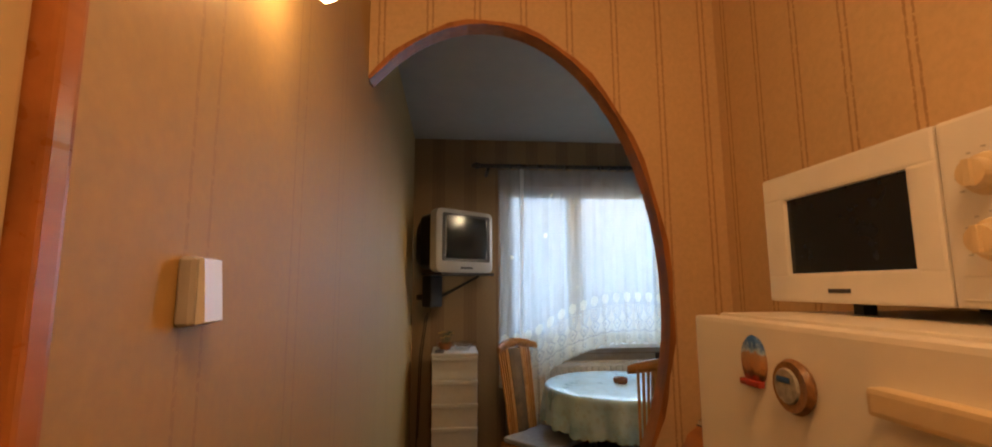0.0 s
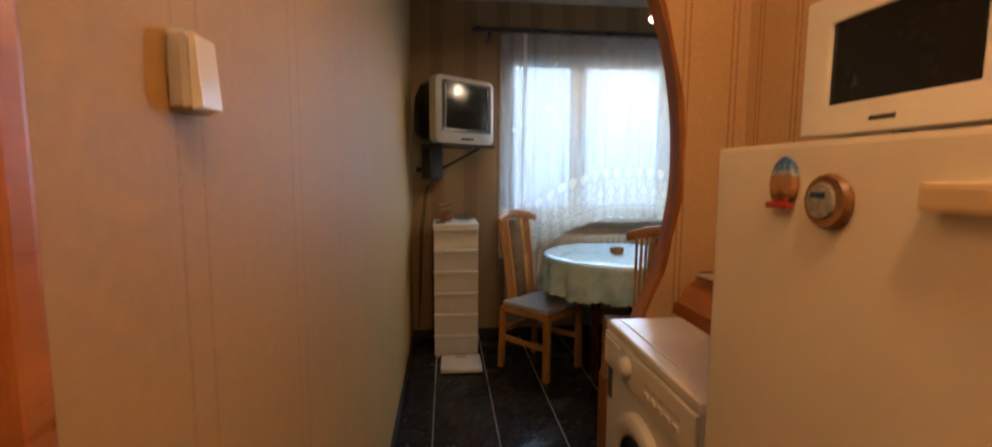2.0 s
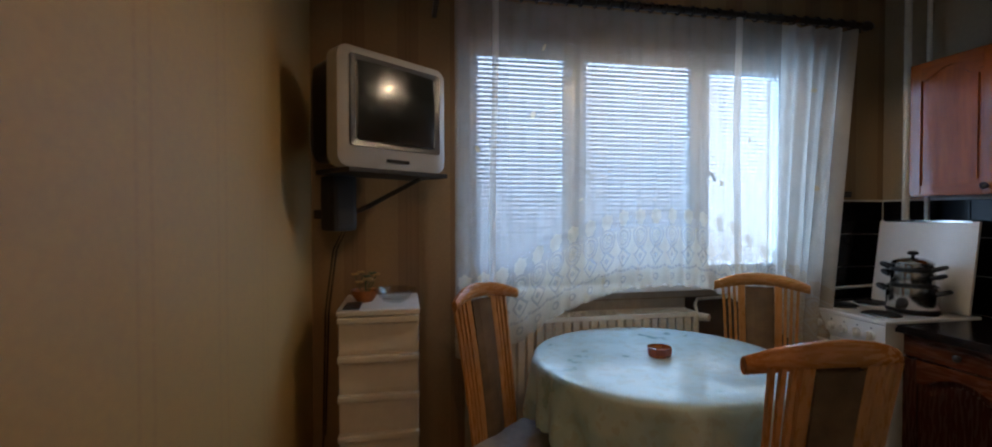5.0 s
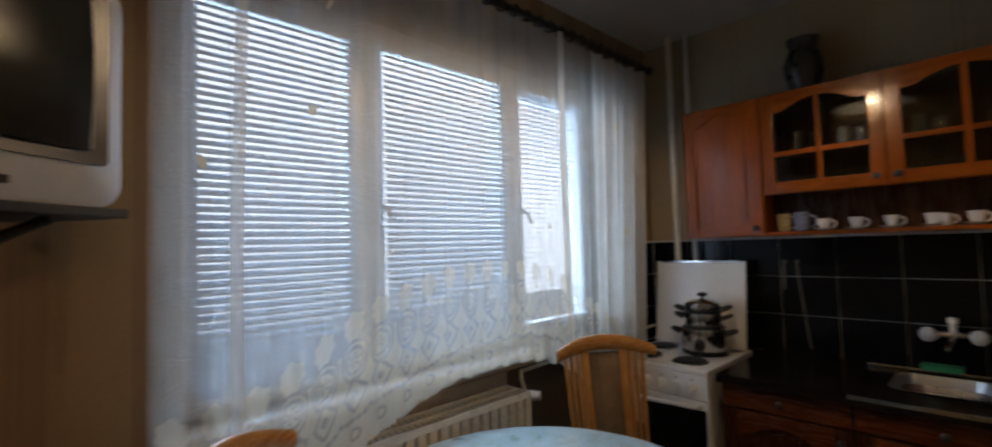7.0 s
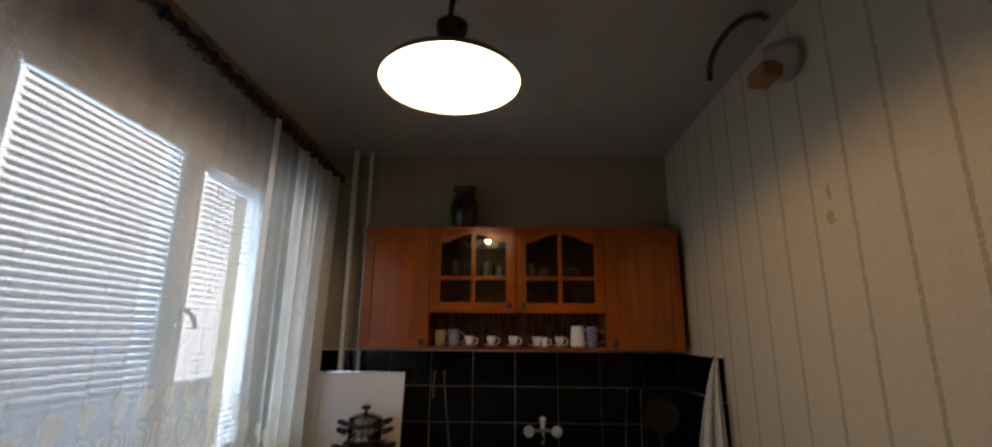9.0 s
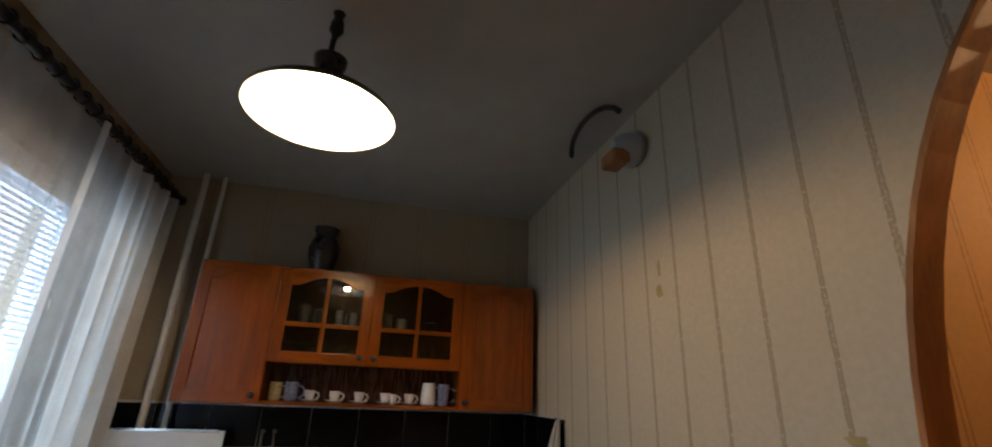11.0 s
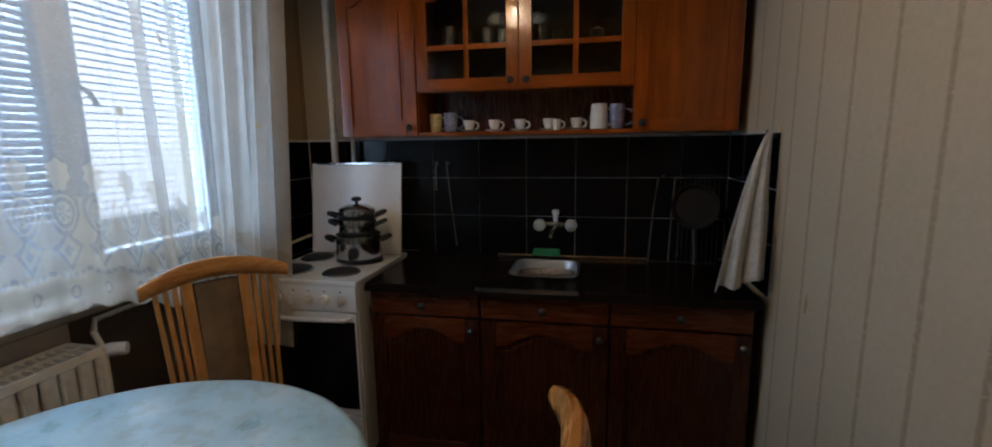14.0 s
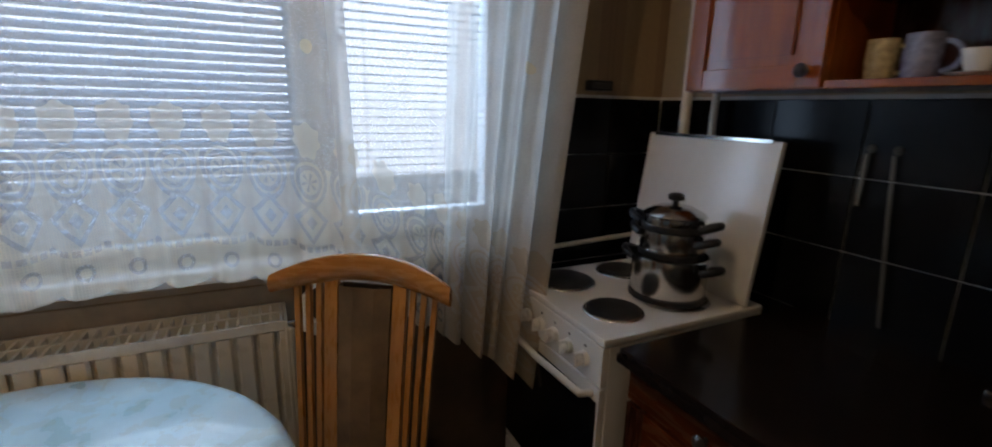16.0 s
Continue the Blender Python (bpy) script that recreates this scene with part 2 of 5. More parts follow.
def tube(points, r, n=8, bm=None):
    """A round bar along points; r is a radius or a function of 0..1."""
    own = bmesh.new()
    pts = [Vector(p) for p in points]
    rings = []
    for i, p in enumerate(pts):
        d = (pts[min(i + 1, len(pts) - 1)] - pts[max(i - 1, 0)]).normalized()
        side = d.cross(Vector((0, 0, 1)) if abs(d.z) < 0.95 else Vector((1, 0, 0))).normalized()
        up = side.cross(d)
        rad = r(i / (len(pts) - 1)) if callable(r) else r
        rings.append([own.verts.new(p + rad * (math.cos(a) * side + math.sin(a) * up)) for a in [2 * math.pi * k / n for k in range(n)]])
    for a, b in zip(rings, rings[1:]):
        for k in range(n):
            own.faces.new((a[k], a[(k + 1) % n], b[(k + 1) % n], b[k]))
    own.faces.new(rings[0])
    own.faces.new(rings[-1])
    return join(bm, own)


def prism(outline, axis, a, b, bm=None):
    """A flat outline pushed from a to b along an axis: x takes (y, z), y takes (x, z), z takes (x, y)."""
    own = bmesh.new()
    at = {"x": lambda p, d: (d, p[0], p[1]), "y": lambda p, d: (p[0], d, p[1]), "z": lambda p, d: (p[0], p[1], d)}[axis]
    lo, hi = [[own.verts.new(at(p, d)) for p in outline] for d in (a, b)]
    own.faces.new(lo)
    own.faces.new(hi)
    for k in range(len(lo)):
        own.faces.new((lo[k], lo[(k + 1) % len(lo)], hi[(k + 1) % len(lo)], hi[k]))
    return join(bm, own)


def structure(name, bm, material, label, category):
    return tagged(part(name, bm, material), label, category, kind="structure")


# ---- structure ----
LX, RX, EX = 0.19, 1.51, 3.50
SY0, SY1, NY, BY = 3.27, 3.33, 5.50, 0.30
CEIL = 2.67
W0, W1, WZ0, WZ1 = 0.93, 2.86, 0.99, 2.29

fb = bbox(LX - 0.15, RX + 0.12, BY - 0.12, SY0, -0.12, -0.006)
bbox(LX - 0.15, EX + 0.15, SY0, NY + 0.2, -0.12, -0.006, bm=fb)
structure("floor", fb, M_GROUT, "grey grout bed under black speckled floor tiles", "floor")
cb = bbox(LX - 0.15, RX + 0.12, BY - 0.12, SY0, CEIL, CEIL + 0.12)
bbox(LX - 0.15, EX + 0.15, SY0, NY + 0.2, CEIL, CEIL + 0.12, bm=cb)
structure("ceiling", cb, M_CEIL, "dull off-white painted ceiling", "ceiling")
structure("wall_west", bbox(LX - 0.15, LX, 1.978, NY, 0, CEIL), M_LEFT_LIT, "beige papered wall with faint upright stripes, warm lamplight in its colour", "wall")
wb = bbox(LX - 0.15, LX, BY, 1.14, 0, CEIL)
bbox(LX - 0.15, LX, 1.14, 1.978, 2.08, CEIL, bm=wb)
structure("wall_west_2", wb, M_HALLY_LIT, "papered hall wall round a door, coloured orange as if lamplit", "wall")
structure("wall_hall_end", bbox(LX - 0.15, RX + 0.15, BY - 0.12, BY, 0, CEIL), M_HALLX_LIT, "papered end wall of the hall", "wall")
structure("wall_hall_east", bbox(RX, RX + 0.12, BY, SY0, 0, CEIL), M_HALLY_LIT, "papered hall wall with twin upright stripes", "wall")
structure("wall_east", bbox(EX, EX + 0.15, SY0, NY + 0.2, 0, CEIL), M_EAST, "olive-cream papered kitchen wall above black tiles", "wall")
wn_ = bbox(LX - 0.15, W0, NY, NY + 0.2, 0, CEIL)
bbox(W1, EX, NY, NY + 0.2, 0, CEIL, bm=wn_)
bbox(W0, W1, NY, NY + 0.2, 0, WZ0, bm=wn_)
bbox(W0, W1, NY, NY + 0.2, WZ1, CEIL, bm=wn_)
structure("wall_north", wn_, M_NORTH_SHADED, "striped papered wall with a wide window, backlit shade in its brown", "wall")


def arch_x(z):
    """The arch's far edge at a height."""
    if z > 1.38:
        return 0.615 + 0.665 * math.sqrt(max(0, 1 - ((z - 1.38) / 1.045) ** 2))
    return 1.28 - 0.40 * min(1.38 - z, 0.78) ** 2


edge = [(arch_x(z), z) for z in [0.0, 0.3, 0.6] + [0.6 + 0.78 * k / 12 for k in range(1, 13)]]
edge += [(0.615 + 0.665 * math.cos(a), 1.38 + 1.045 * math.sin(a)) for a in [radians(6 * k) for k in range(1, 22)]]
edge = [p for p in edge if p[0] > LX] + [(LX, 2.19)]
# the hall face gets the paper whose colour already holds the lamplight
for name, a, b, mat, side in (("wall_south", (SY0 + SY1) / 2, SY1, M_SOUTH, "cream"), ("wall_arch", SY0, (SY0 + SY1) / 2, M_HALLX_LIT, "orange-lit")):
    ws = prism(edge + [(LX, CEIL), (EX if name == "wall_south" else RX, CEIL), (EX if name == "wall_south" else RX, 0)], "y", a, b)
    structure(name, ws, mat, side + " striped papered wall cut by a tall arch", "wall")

trim = bmesh.new()
prev = None
nE = len(edge)
for i, (x, z) in enumerate(edge):
    x2, z2 = edge[min(i + 1, nE - 1)]
    x1, z1 = edge[max(i - 1, 0)]
    d = Vector((x2 - x1, z2 - z1)).normalized()
    nx, nz = -d.y, d.x
    w = 0.008 + 0.005 * math.sin(i * 1.7)
    ring = [trim.verts.new((x + nx * o, y, z + nz * o)) for o, y in ((-w, SY0 - 0.008), (0.010, SY0 - 0.008), (0.010, SY1 + 0.008), (-0.004, SY1 + 0.006))]
    if prev:
        for k in range(4):
            trim.faces.new((prev[k], prev[(k + 1) % 4], ring[(k + 1) % 4], ring[k]))
    prev = ring
structure("trim_arch", trim, M_ARCH, "wavy brown wooden edging round the arch", "trim")

# door in the hall's side wall
cs = bbox(LX - 0.15, LX + 0.012, 1.952, 1.978, 0, 2.12, 0.005)
bbox(LX - 0.15, LX + 0.018, 1.10, 1.14, 0, 2.12, 0.005, cs)
bbox(LX - 0.15, LX + 0.018, 1.14, 1.955, 2.08, 2.12, 0.005, cs)
structure("trim_door", cs, M_BOXWOOD, "glossy brown wooden door casing", "trim")
dr = tagged(thing("door_1", "closed yellowish painted hall door", "door"), kind="structure")
part("leaf", bbox(LX - 0.05, LX - 0.006, 1.145, 1.95, 0.005, 2.075, 0.004), M_YELLOWED, dr)
part("door_handle", tube([(LX - 0.02, 1.21, 1.02), (LX + 0.02, 1.21, 1.02), (LX + 0.03, 1.22, 1.02), (LX + 0.03, 1.32, 1.02)], 0.008), M_CHROME, dr)

bb = bbox(LX, LX + 0.012, 2.0, NY, 0, 0.07, 0.003)
bbox(LX, W0 + 1.9, NY - 0.012, NY, 0, 0.07, 0.003, bb)
structure("baseboard", bb, M_SOOT, "low dark baseboard", "baseboard")

# ---- window ----
win = tagged(thing("window_1", "white three-light window with closed blinds", "window"), kind="structure")
GY = 5.56
LIGHTS = [(0.96, 1.50), (1.55, 2.24), (2.28, 2.83)]
fr = bbox(W0, W1, GY - 0.02, GY + 0.06, WZ0, WZ0 + 0.045, 0.006)
bbox(W0, W1, GY - 0.02, GY + 0.06, WZ1 - 0.05, WZ1, 0.006, fr)
for x0, x1 in ((W0, 0.965), (1.49, 1.56), (2.23, 2.29), (2.82, W1)):
    bbox(x0, x1, GY - 0.02, GY + 0.06, WZ0 + 0.04, WZ1 - 0.045, 0.006, fr)
part("window_frame", fr, M_PVC, win)
s = part("window_sill", bbox(W0 - 0.03, W1 + 0.03, NY - 0.10, GY - 0.02, WZ0 - 0.035, WZ0, 0.006), M_PVC, win, "white window sill")
for k, (x0, x1) in enumerate(LIGHTS):
    inner = 0.045 if k < 2 else 0.05
    sf = bbox(x0, x0 + inner, GY - 0.045, GY + 0.02, WZ0 + 0.045, WZ1 - 0.05, 0.006)
    bbox(x1 - inner, x1, GY - 0.045, GY + 0.02, WZ0 + 0.045, WZ1 - 0.05, 0.006, sf)
    bbox(x0 + inner, x1 - inner, GY - 0.045, GY + 0.02, WZ0 + 0.045, WZ0 + 0.09, 0.006, sf)
    bbox(x0 + inner, x1 - inner, GY - 0.045, GY + 0.02, WZ1 - 0.095 - (0.04 if k == 2 else 0), WZ1 - 0.05, 0.006, sf)
    sash = part("sash", sf, M_PVC, win)
    pane = part("pane", bbox(x0 + 0.03, x1 - 0.03, GY, GY + 0.006, WZ0 + 0.07, WZ1 - 0.07), M_GLASS, win)
    pane.visible_shadow = False
    if k:
        hd = tube([(x0 + 0.012, GY - 0.044, 1.615), (x0 - 0.012, GY - 0.085, 1.615), (x0 - 0.005, GY - 0.09, 1.613), (x0 + 0.035, GY - 0.09, 1.588), (x0 + 0.06, GY - 0.085, 1.552)], 0.008)
        part("handle", hd, M_SILVER, win, "grey curved window handle")

def slat_mat():
    m = Mat("pale_blind_slat")
    col = m.ramp(m.noise(30), [(0.3, (0.31, 0.35, 0.41)), (0.7, (0.38, 0.41, 0.46))])
    mx = m.node("MixShader", Fac=0.08, i1=m.node("BsdfDiffuse", Color=col).outputs[0], i2=m.node("BsdfTranslucent", Color=col).outputs[0])
    m.t.links.new(mx.outputs[0], m.out.inputs[0])
    return m.m


M_SLAT = slat_mat()
for k, (x0, x1) in enumerate(LIGHTS):
    bl = thing("venetian_blind", "pale horizontal slatted blind hanging inside the sash" if k < 2 else "pale slatted blind with its slats turned open", "blind", group="window blinds")
    a, b = x0 + 0.035, x1 - 0.035
    part("headrail", bbox(a, b, GY - 0.085, GY - 0.055, WZ1 - 0.12, WZ1 - 0.095, 0.003), M_PVC, bl)
    tilt = radians(-49 if k < 2 else 3)
    sl = bmesh.new()
    prevs = None
    for q in range(5):
        s_ = (q / 4 - 0.5) * 0.025
        row = [sl.verts.new((x, s_ * math.cos(tilt), -s_ * math.sin(tilt) + 0.0025 * (1 - (q / 2 - 1) ** 2))) for x in (a, b)]
        if prevs:
            sl.faces.new((prevs[0], prevs[1], row[1], row[0]))
        prevs = row
    first = part("slat", sl, M_SLAT, bl)
    z, n = WZ1 - 0.135, 0
    first.location = (0, GY - 0.07, z)
    while z > WZ0 + 0.085:
        z -= 0.0232
        o = new("slat", first.data)
        o.parent, o.location = bl, (0, GY - 0.07, z)
    part("bottom_rail", bbox(a, b, GY - 0.082, GY - 0.058, z - 0.03, z - 0.015, 0.003), M_PVC, bl)
    for x in (a + 0.08, b - 0.08):
        part("cord", tube([(x, GY - 0.083, WZ1 - 0.12), (x, GY - 0.083, z - 0.02)], 0.0012, 5), M_PVC, bl)

structure("wall_plaster", bbox(W0, 2.93, NY - 0.004, NY, 0.905, WZ0 - 0.035), plain("beige_plaster", (0.52, 0.44, 0.34), 0.8), "strip of beige plaster under the window sill", "wall panel")
structure("wall_plaster_2", bbox(W0, 2.17, NY - 0.004, NY, 0.07, 0.90), plain("cream_plaster", (0.52, 0.44, 0.34), 0.8), "beige plaster behind the radiator", "wall panel")
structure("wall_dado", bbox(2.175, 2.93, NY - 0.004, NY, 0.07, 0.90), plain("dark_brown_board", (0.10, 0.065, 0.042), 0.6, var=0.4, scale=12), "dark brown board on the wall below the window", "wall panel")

M_STAIN = plain("yellowed_tear", (0.50, 0.38, 0.16), 0.8, var=0.35, scale=60)
srnd = random.Random(7)
for sx, sz, rw, rh in ((2.035, 1.90, 0.022, 0.03), (2.03, 1.98, 0.010, 0.035), (1.405, 1.475, 0.03, 0.012), (2.60, 0.93, 0.008, 0.03)):
    ring = [(sx + rw * math.cos(a) * srnd.uniform(0.6, 1.2), sz + rh * math.sin(a) * srnd.uniform(0.6, 1.2)) for a in [6.283 * k / 14 for k in range(14)]]
    structure("wall_stain", prism(ring, "y", SY1 - 0.001, SY1 + 0.0012), M_STAIN, "small yellow tear in the cream wallpaper", "wall mark")

# outside
def haze():
    m = Mat("bright_hazy_sky")
    sep = m.node("SeparateXYZ", Vector=m.coord())
    tree = m.math("ADD", m.math("DIVIDE", sep.outputs[2], 22.0), m.math("MULTIPLY", m.math("SUBTRACT", m.noise(0.25, 6), 0.5), 0.7))
    c = m.ramp(tree, [(0.0, (0.60, 0.70, 0.80)), (0.16, (0.68, 0.80, 0.92)), (0.5, (0.78, 0.9, 1.0))])
    m.colour((0.2, 0.2, 0.2))
    m.put(m.b, "Emission Color", c)
    m.b.inputs["Emission Strength"].default_value = 1.6
    return m.m


structure("backdrop", bbox(-700, 700, 56, 56.5, -60, 220), haze(), "bright hazy overcast sky over faint treetops", "sky")
structure("ground", bbox(-400, 400, 6.5, 900, -6.3, -6.0), plain("wintry_ground", (0.30, 0.31, 0.30), 0.9, scale=0.4), "dull grass and earth far below the window", "ground")

# ---- curtain ----
def lace():
    m = Mat("white_lace", 0.85)
    uv = m.node("SeparateXYZ", Vector=m.coord("UV"))
    u, v = uv.outputs[0], uv.outputs[1]
    def wave(s, step, off=0.0):
        return m.math("ABSOLUTE", m.math("SUBTRACT", m.math("FRACT", m.math("ADD", m.math("DIVIDE", s, step), off)), 0.5))
    half = m.math("SUBTRACT", m.math("FRACT", m.math("DIVIDE", u, 0.105)), 0.5)
    cu = m.math("MULTIPLY", half, 0.105)

    def disc(vc, squash=1.0):
        return m.math("SQRT", m.math("ADD", m.math("POWER", cu, 2), m.math("POWER", m.math("MULTIPLY", m.math("SUBTRACT", v, vc), squash), 2)))

    def rim(d, r, w):
        return m.math("LESS_THAN", m.math("ABSOLUTE", m.math("SUBTRACT", d, r)), w)

    def both(a_, b_):
        return m.math("MAXIMUM", a_, b_)
    angle = m.math("ARCTAN2", m.math("SUBTRACT", v, 0.355), cu)
    palm = m.math("LESS_THAN", disc(0.358, 0.85), m.math("SUBTRACT", 0.034, m.math("MULTIPLY", m.math("SINE", m.math("MULTIPLY", angle, 7)), 0.0032)))
    arch = m.math("SUBTRACT", 0.335, m.math("MULTIPLY", m.math("ABSOLUTE", half), 0.10))
    ground = m.math("LESS_THAN", v, arch)
    turn = m.math("ARCTAN2", m.math("SUBTRACT", v, 0.262), cu)
    open_ring = both(rim(disc(0.262, 0.8), 0.044, 0.005), rim(disc(0.262, 0.85), 0.030, 0.005))
    rose = m.math("MULTIPLY", m.math("LESS_THAN", disc(0.262), 0.022), m.math("GREATER_THAN", m.math("SINE", m.math("MULTIPLY", turn, 6)), 0.35))
    dia = m.math("ADD", m.math("ABSOLUTE", cu), m.math("ABSOLUTE", m.math("MULTIPLY", m.math("SUBTRACT", v, 0.165), 0.85)))
    gem = both(rim(dia, 0.040, 0.0065), m.math("LESS_THAN", dia, 0.015))
    low = m.math("MULTIPLY", m.math("LESS_THAN", m.math("ABSOLUTE", m.math("SUBTRACT", v, 0.098)), 0.007), m.math("GREATER_THAN", wave(u, 0.021), 0.14))
    lower = m.math("MULTIPLY", rim(disc(0.055), 0.015, 0.004), m.math("GREATER_THAN", v, 0.03))
    holes = both(both(both(open_ring, rose), gem), both(low, lower))
    mesh_ = m.math("MULTIPLY", m.math("LESS_THAN", m.math("MINIMUM", wave(u, 0.006), wave(v, 0.006)), 0.16), 0.14)
    band = both(m.math("MULTIPLY", palm, 0.72), m.math("MULTIPLY", ground, m.math("SUBTRACT", m.math("ADD", 0.60, mesh_), m.math("MULTIPLY", holes, 0.58))))
    vor = m.node("TexVoronoi", Vector=m.coord("UV"), Scale=6.0)
    dots = m.math("MULTIPLY", m.math("LESS_THAN", vor.outputs["Distance"], 0.10), m.math("GREATER_THAN", v, 0.5))
    thread = m.math("ADD", m.math("ADD", 0.22, m.math("MULTIPLY", m.math("GREATER_THAN", u, 2.06), 0.34)), m.math("MULTIPLY", m.node("TexNoise", Vector=m.coord("UV"), Scale=300, Detail=2).outputs[0], 0.28))
    alpha = m.math("MAXIMUM", thread, m.math("MULTIPLY", m.math("MAXIMUM", band, dots), 0.95))
    col = m.mix(dots, m.ramp(m.noise(12), [(0.3, (0.69, 0.66, 0.60)), (0.7, (0.78, 0.75, 0.69))]), (0.60, 0.50, 0.34))
    col = m.mix(m.math("MULTIPLY", m.math("MINIMUM", band, 1.0), m.math("LESS_THAN", v, 0.42)), col, (0.66, 0.545, 0.385))
    dif = m.node("BsdfDiffuse", Color=col)
    trn = m.node("BsdfTranslucent", Color=col)
    body = m.node("MixShader", Fac=0.5, i1=dif.outputs[0], i2=trn.outputs[0])
    clear = m.node("BsdfTransparent")
    mx = m.node("MixShader", Fac=alpha, i1=clear.outputs[0], i2=body.outputs[0])
    m.t.links.new(mx.outputs[0], m.out.inputs[0])
    return m.m


M_LACE = lace()
C0, C1, CY, CT = 0.86, 3.03, 5.27, 2.36


def hem_z(x):
    """The swagged hem: low at both sides, high past the middle."""
    knots = ((0.86, 0.70), (1.0, 0.71), (1.15, 0.76), (1.35, 0.90), (1.66, 1.005), (1.85, 1.02), (2.08, 1.015), (2.29, 0.955), (2.53, 0.79), (2.67, 0.695), (2.81, 0.565))
    z = sum(float(np.interp(x + d, [k[0] for k in knots], [k[1] for k in knots])) for d in (-0.05, 0, 0.05)) / 3
    return z - 0.018 * abs(math.sin((x - 0.86) * math.pi / 0.0876)) ** 0.7


cur = bmesh.new()
uvl = cur.loops.layers.uv.new("cloth")
NX, NZ = 260, 36
grid = []
for i in range(NX + 1):
    s = i / NX
    x = C0 + (C1 - C0) * s
    low = hem_z(x - 0.22 * max(0, s - 0.75) / 0.25)
    tight = 0.28 + 1.6 * max(0, s - 0.72) / 0.28 + 0.5 * max(0, 0.15 - s) / 0.15
    col = []
    for j in range(NZ + 1):
        z = CT + (low - CT) * j / NZ
        amp = 0.012 + 0.014 * j / NZ
        y = CY + amp * tight * (math.sin(s * 150) + 0.6 * math.sin(s * 97 + 1.3) + 0.3 * math.sin(s * 311 + j * 0.06))
        col.append((cur.verts.new((x - 0.22 * max(0, s - 0.75) / 0.25 * j / NZ, y, z)), s * 2.6, (z - low) * 1.0))
    grid.append(col)
for i in range(NX):
    for j in range(NZ):
        q = (grid[i][j], grid[i + 1][j], grid[i + 1][j + 1], grid[i][j + 1])
        f = cur.faces.new([p[0] for p in q])
        f.smooth = True
        for lp, p in zip(f.loops, q):
            lp[uvl].uv = p[1:]
ct = thing("lace_curtain", "sheer white lace curtain with a scalloped patterned hem", "curtain")
part("cloth", cur, M_LACE, ct)
for fx, fw in ((1.035, 0.030), (2.297, 0.040)):
    fold = bmesh.new()
    fuv = fold.loops.layers.uv.new("cloth")
    strip, low = [], hem_z(fx)
    for j in range(37):
        z = CT + (low - CT) * j / 36
        strip.append([(fold.verts.new((fx + fw * (k / 6 - 0.5) + 0.008 * math.sin(j * 0.16 + fx), CY - 0.034 - 0.010 * math.sin(math.pi * k / 6), z)), 2.2 + fw * k / 6, z - low) for k in range(7)])
    for p, q in zip(strip, strip[1:]):
        for k in range(6):
            corners = (p[k], p[k + 1], q[k + 1], q[k])
            f = fold.faces.new([c[0] for c in corners])
            f.smooth = True
            for lp, c in zip(f.loops, corners):
                lp[fuv].uv = c[1:]
    part("fold", fold, M_LACE, ct, "gathered upright fold of the lace")

rod = thing("curtain_rod", "dark carved wooden curtain rod above the window", "curtain rod")
part("pole", tube([(0.70, CY, 2.39), (3.10, CY, 2.39)], 0.017, 12), M_CLAY, rod, smooth=True)
for x in (0.69, 3.11):
    part("finial", lathe([(0, -0.03), (0.02, -0.028), (0.028, 0), (0.02, 0.025), (0.01, 0.04), (0, 0.045)], 12, m=pose(x, CY, 2.39, 0, 90 if x > 1 else -90, 0)), M_CLAY, rod, smooth=True)
ring0 = None
for k in range(30):
    x = 0.88 + k * 2.13 / 29
    if ring0 is None:
        ring0 = part("ring", lathe([(0.019, -0.004), (0.026, -0.004), (0.026, 0.004), (0.019, 0.004), (0.019, -0.004)], 12, m=pose(0, 0, 0, 0, 90, 0)), M_CLAY, rod)
        o = ring0
    else:
        o = new("ring", ring0.data)
        o.parent = rod
    o.location = (x, CY, 2.388)
for x in (0.78, 3.06):
    part("bracket", bbox(x - 0.012, x + 0.012, CY, NY, 2.35, 2.375, 0.003), M_CLAY, rod)

# ---- radiator ----
ra = thing("radiator", "cream panel radiator on the wall under the window", "radiator")
R0, R1 = 0.98, 2.145
rib = part("rib", bbox(0, 0.040, 5.342, 5.362, 0.25, 0.83, 0.006, seg=1), M_RAD, ra)
rib.location.x = R0
for k in range(1, 25):
    o = new("rib", rib.data)
    o.parent, o.location = ra, (R0 + 0.0475 * k, 0, 0)
part("back_panel", bbox(R0, R1, 5.362, 5.47, 0.25, 0.83, 0.004), M_RAD, ra)
tg = bmesh.new()
for k in range(46):
    x = R0 + 0.012 + k * (R1 - R0 - 0.024) / 45
    bbox(x - 0.003, x + 0.003, 5.345, 5.47, 0.832, 0.85, bm=tg)
for y in (5.344, 5.405, 5.47):
    bbox(R0, R1, y - 0.004, y + 0.004, 0.828, 0.853, bm=tg)
part("top_grille", tg, M_RAD, ra)
for x in (R0, R1 - 0.004):
    part("side_cover", bbox(x - 0.002, x + 0.006, 5.337, 5.474, 0.245, 0.852, 0.002), M_RAD, ra)
for x in (R0 + 0.2, R1 - 0.2):
    part("wall_hook", bbox(x, x + 0.03, 5.465, NY, 0.6, 0.64), M_RAD, ra)
vp = tube([(R1, 5.40, 0.815), (R1 + 0.05, 5.40, 0.815)], 0.012, 10)
part("valve", vp, M_CHROME, ra, smooth=True)
part("thermostat_knob", lathe([(0, 0), (0.019, 0.0), (0.022, 0.015), (0.019, 0.055), (0, 0.058)], 16, m=pose(R1 + 0.045, 5.395, 0.815, 90, 0, 30)), M_PVC, ra, "white valve knob with a chrome ring", smooth=True)
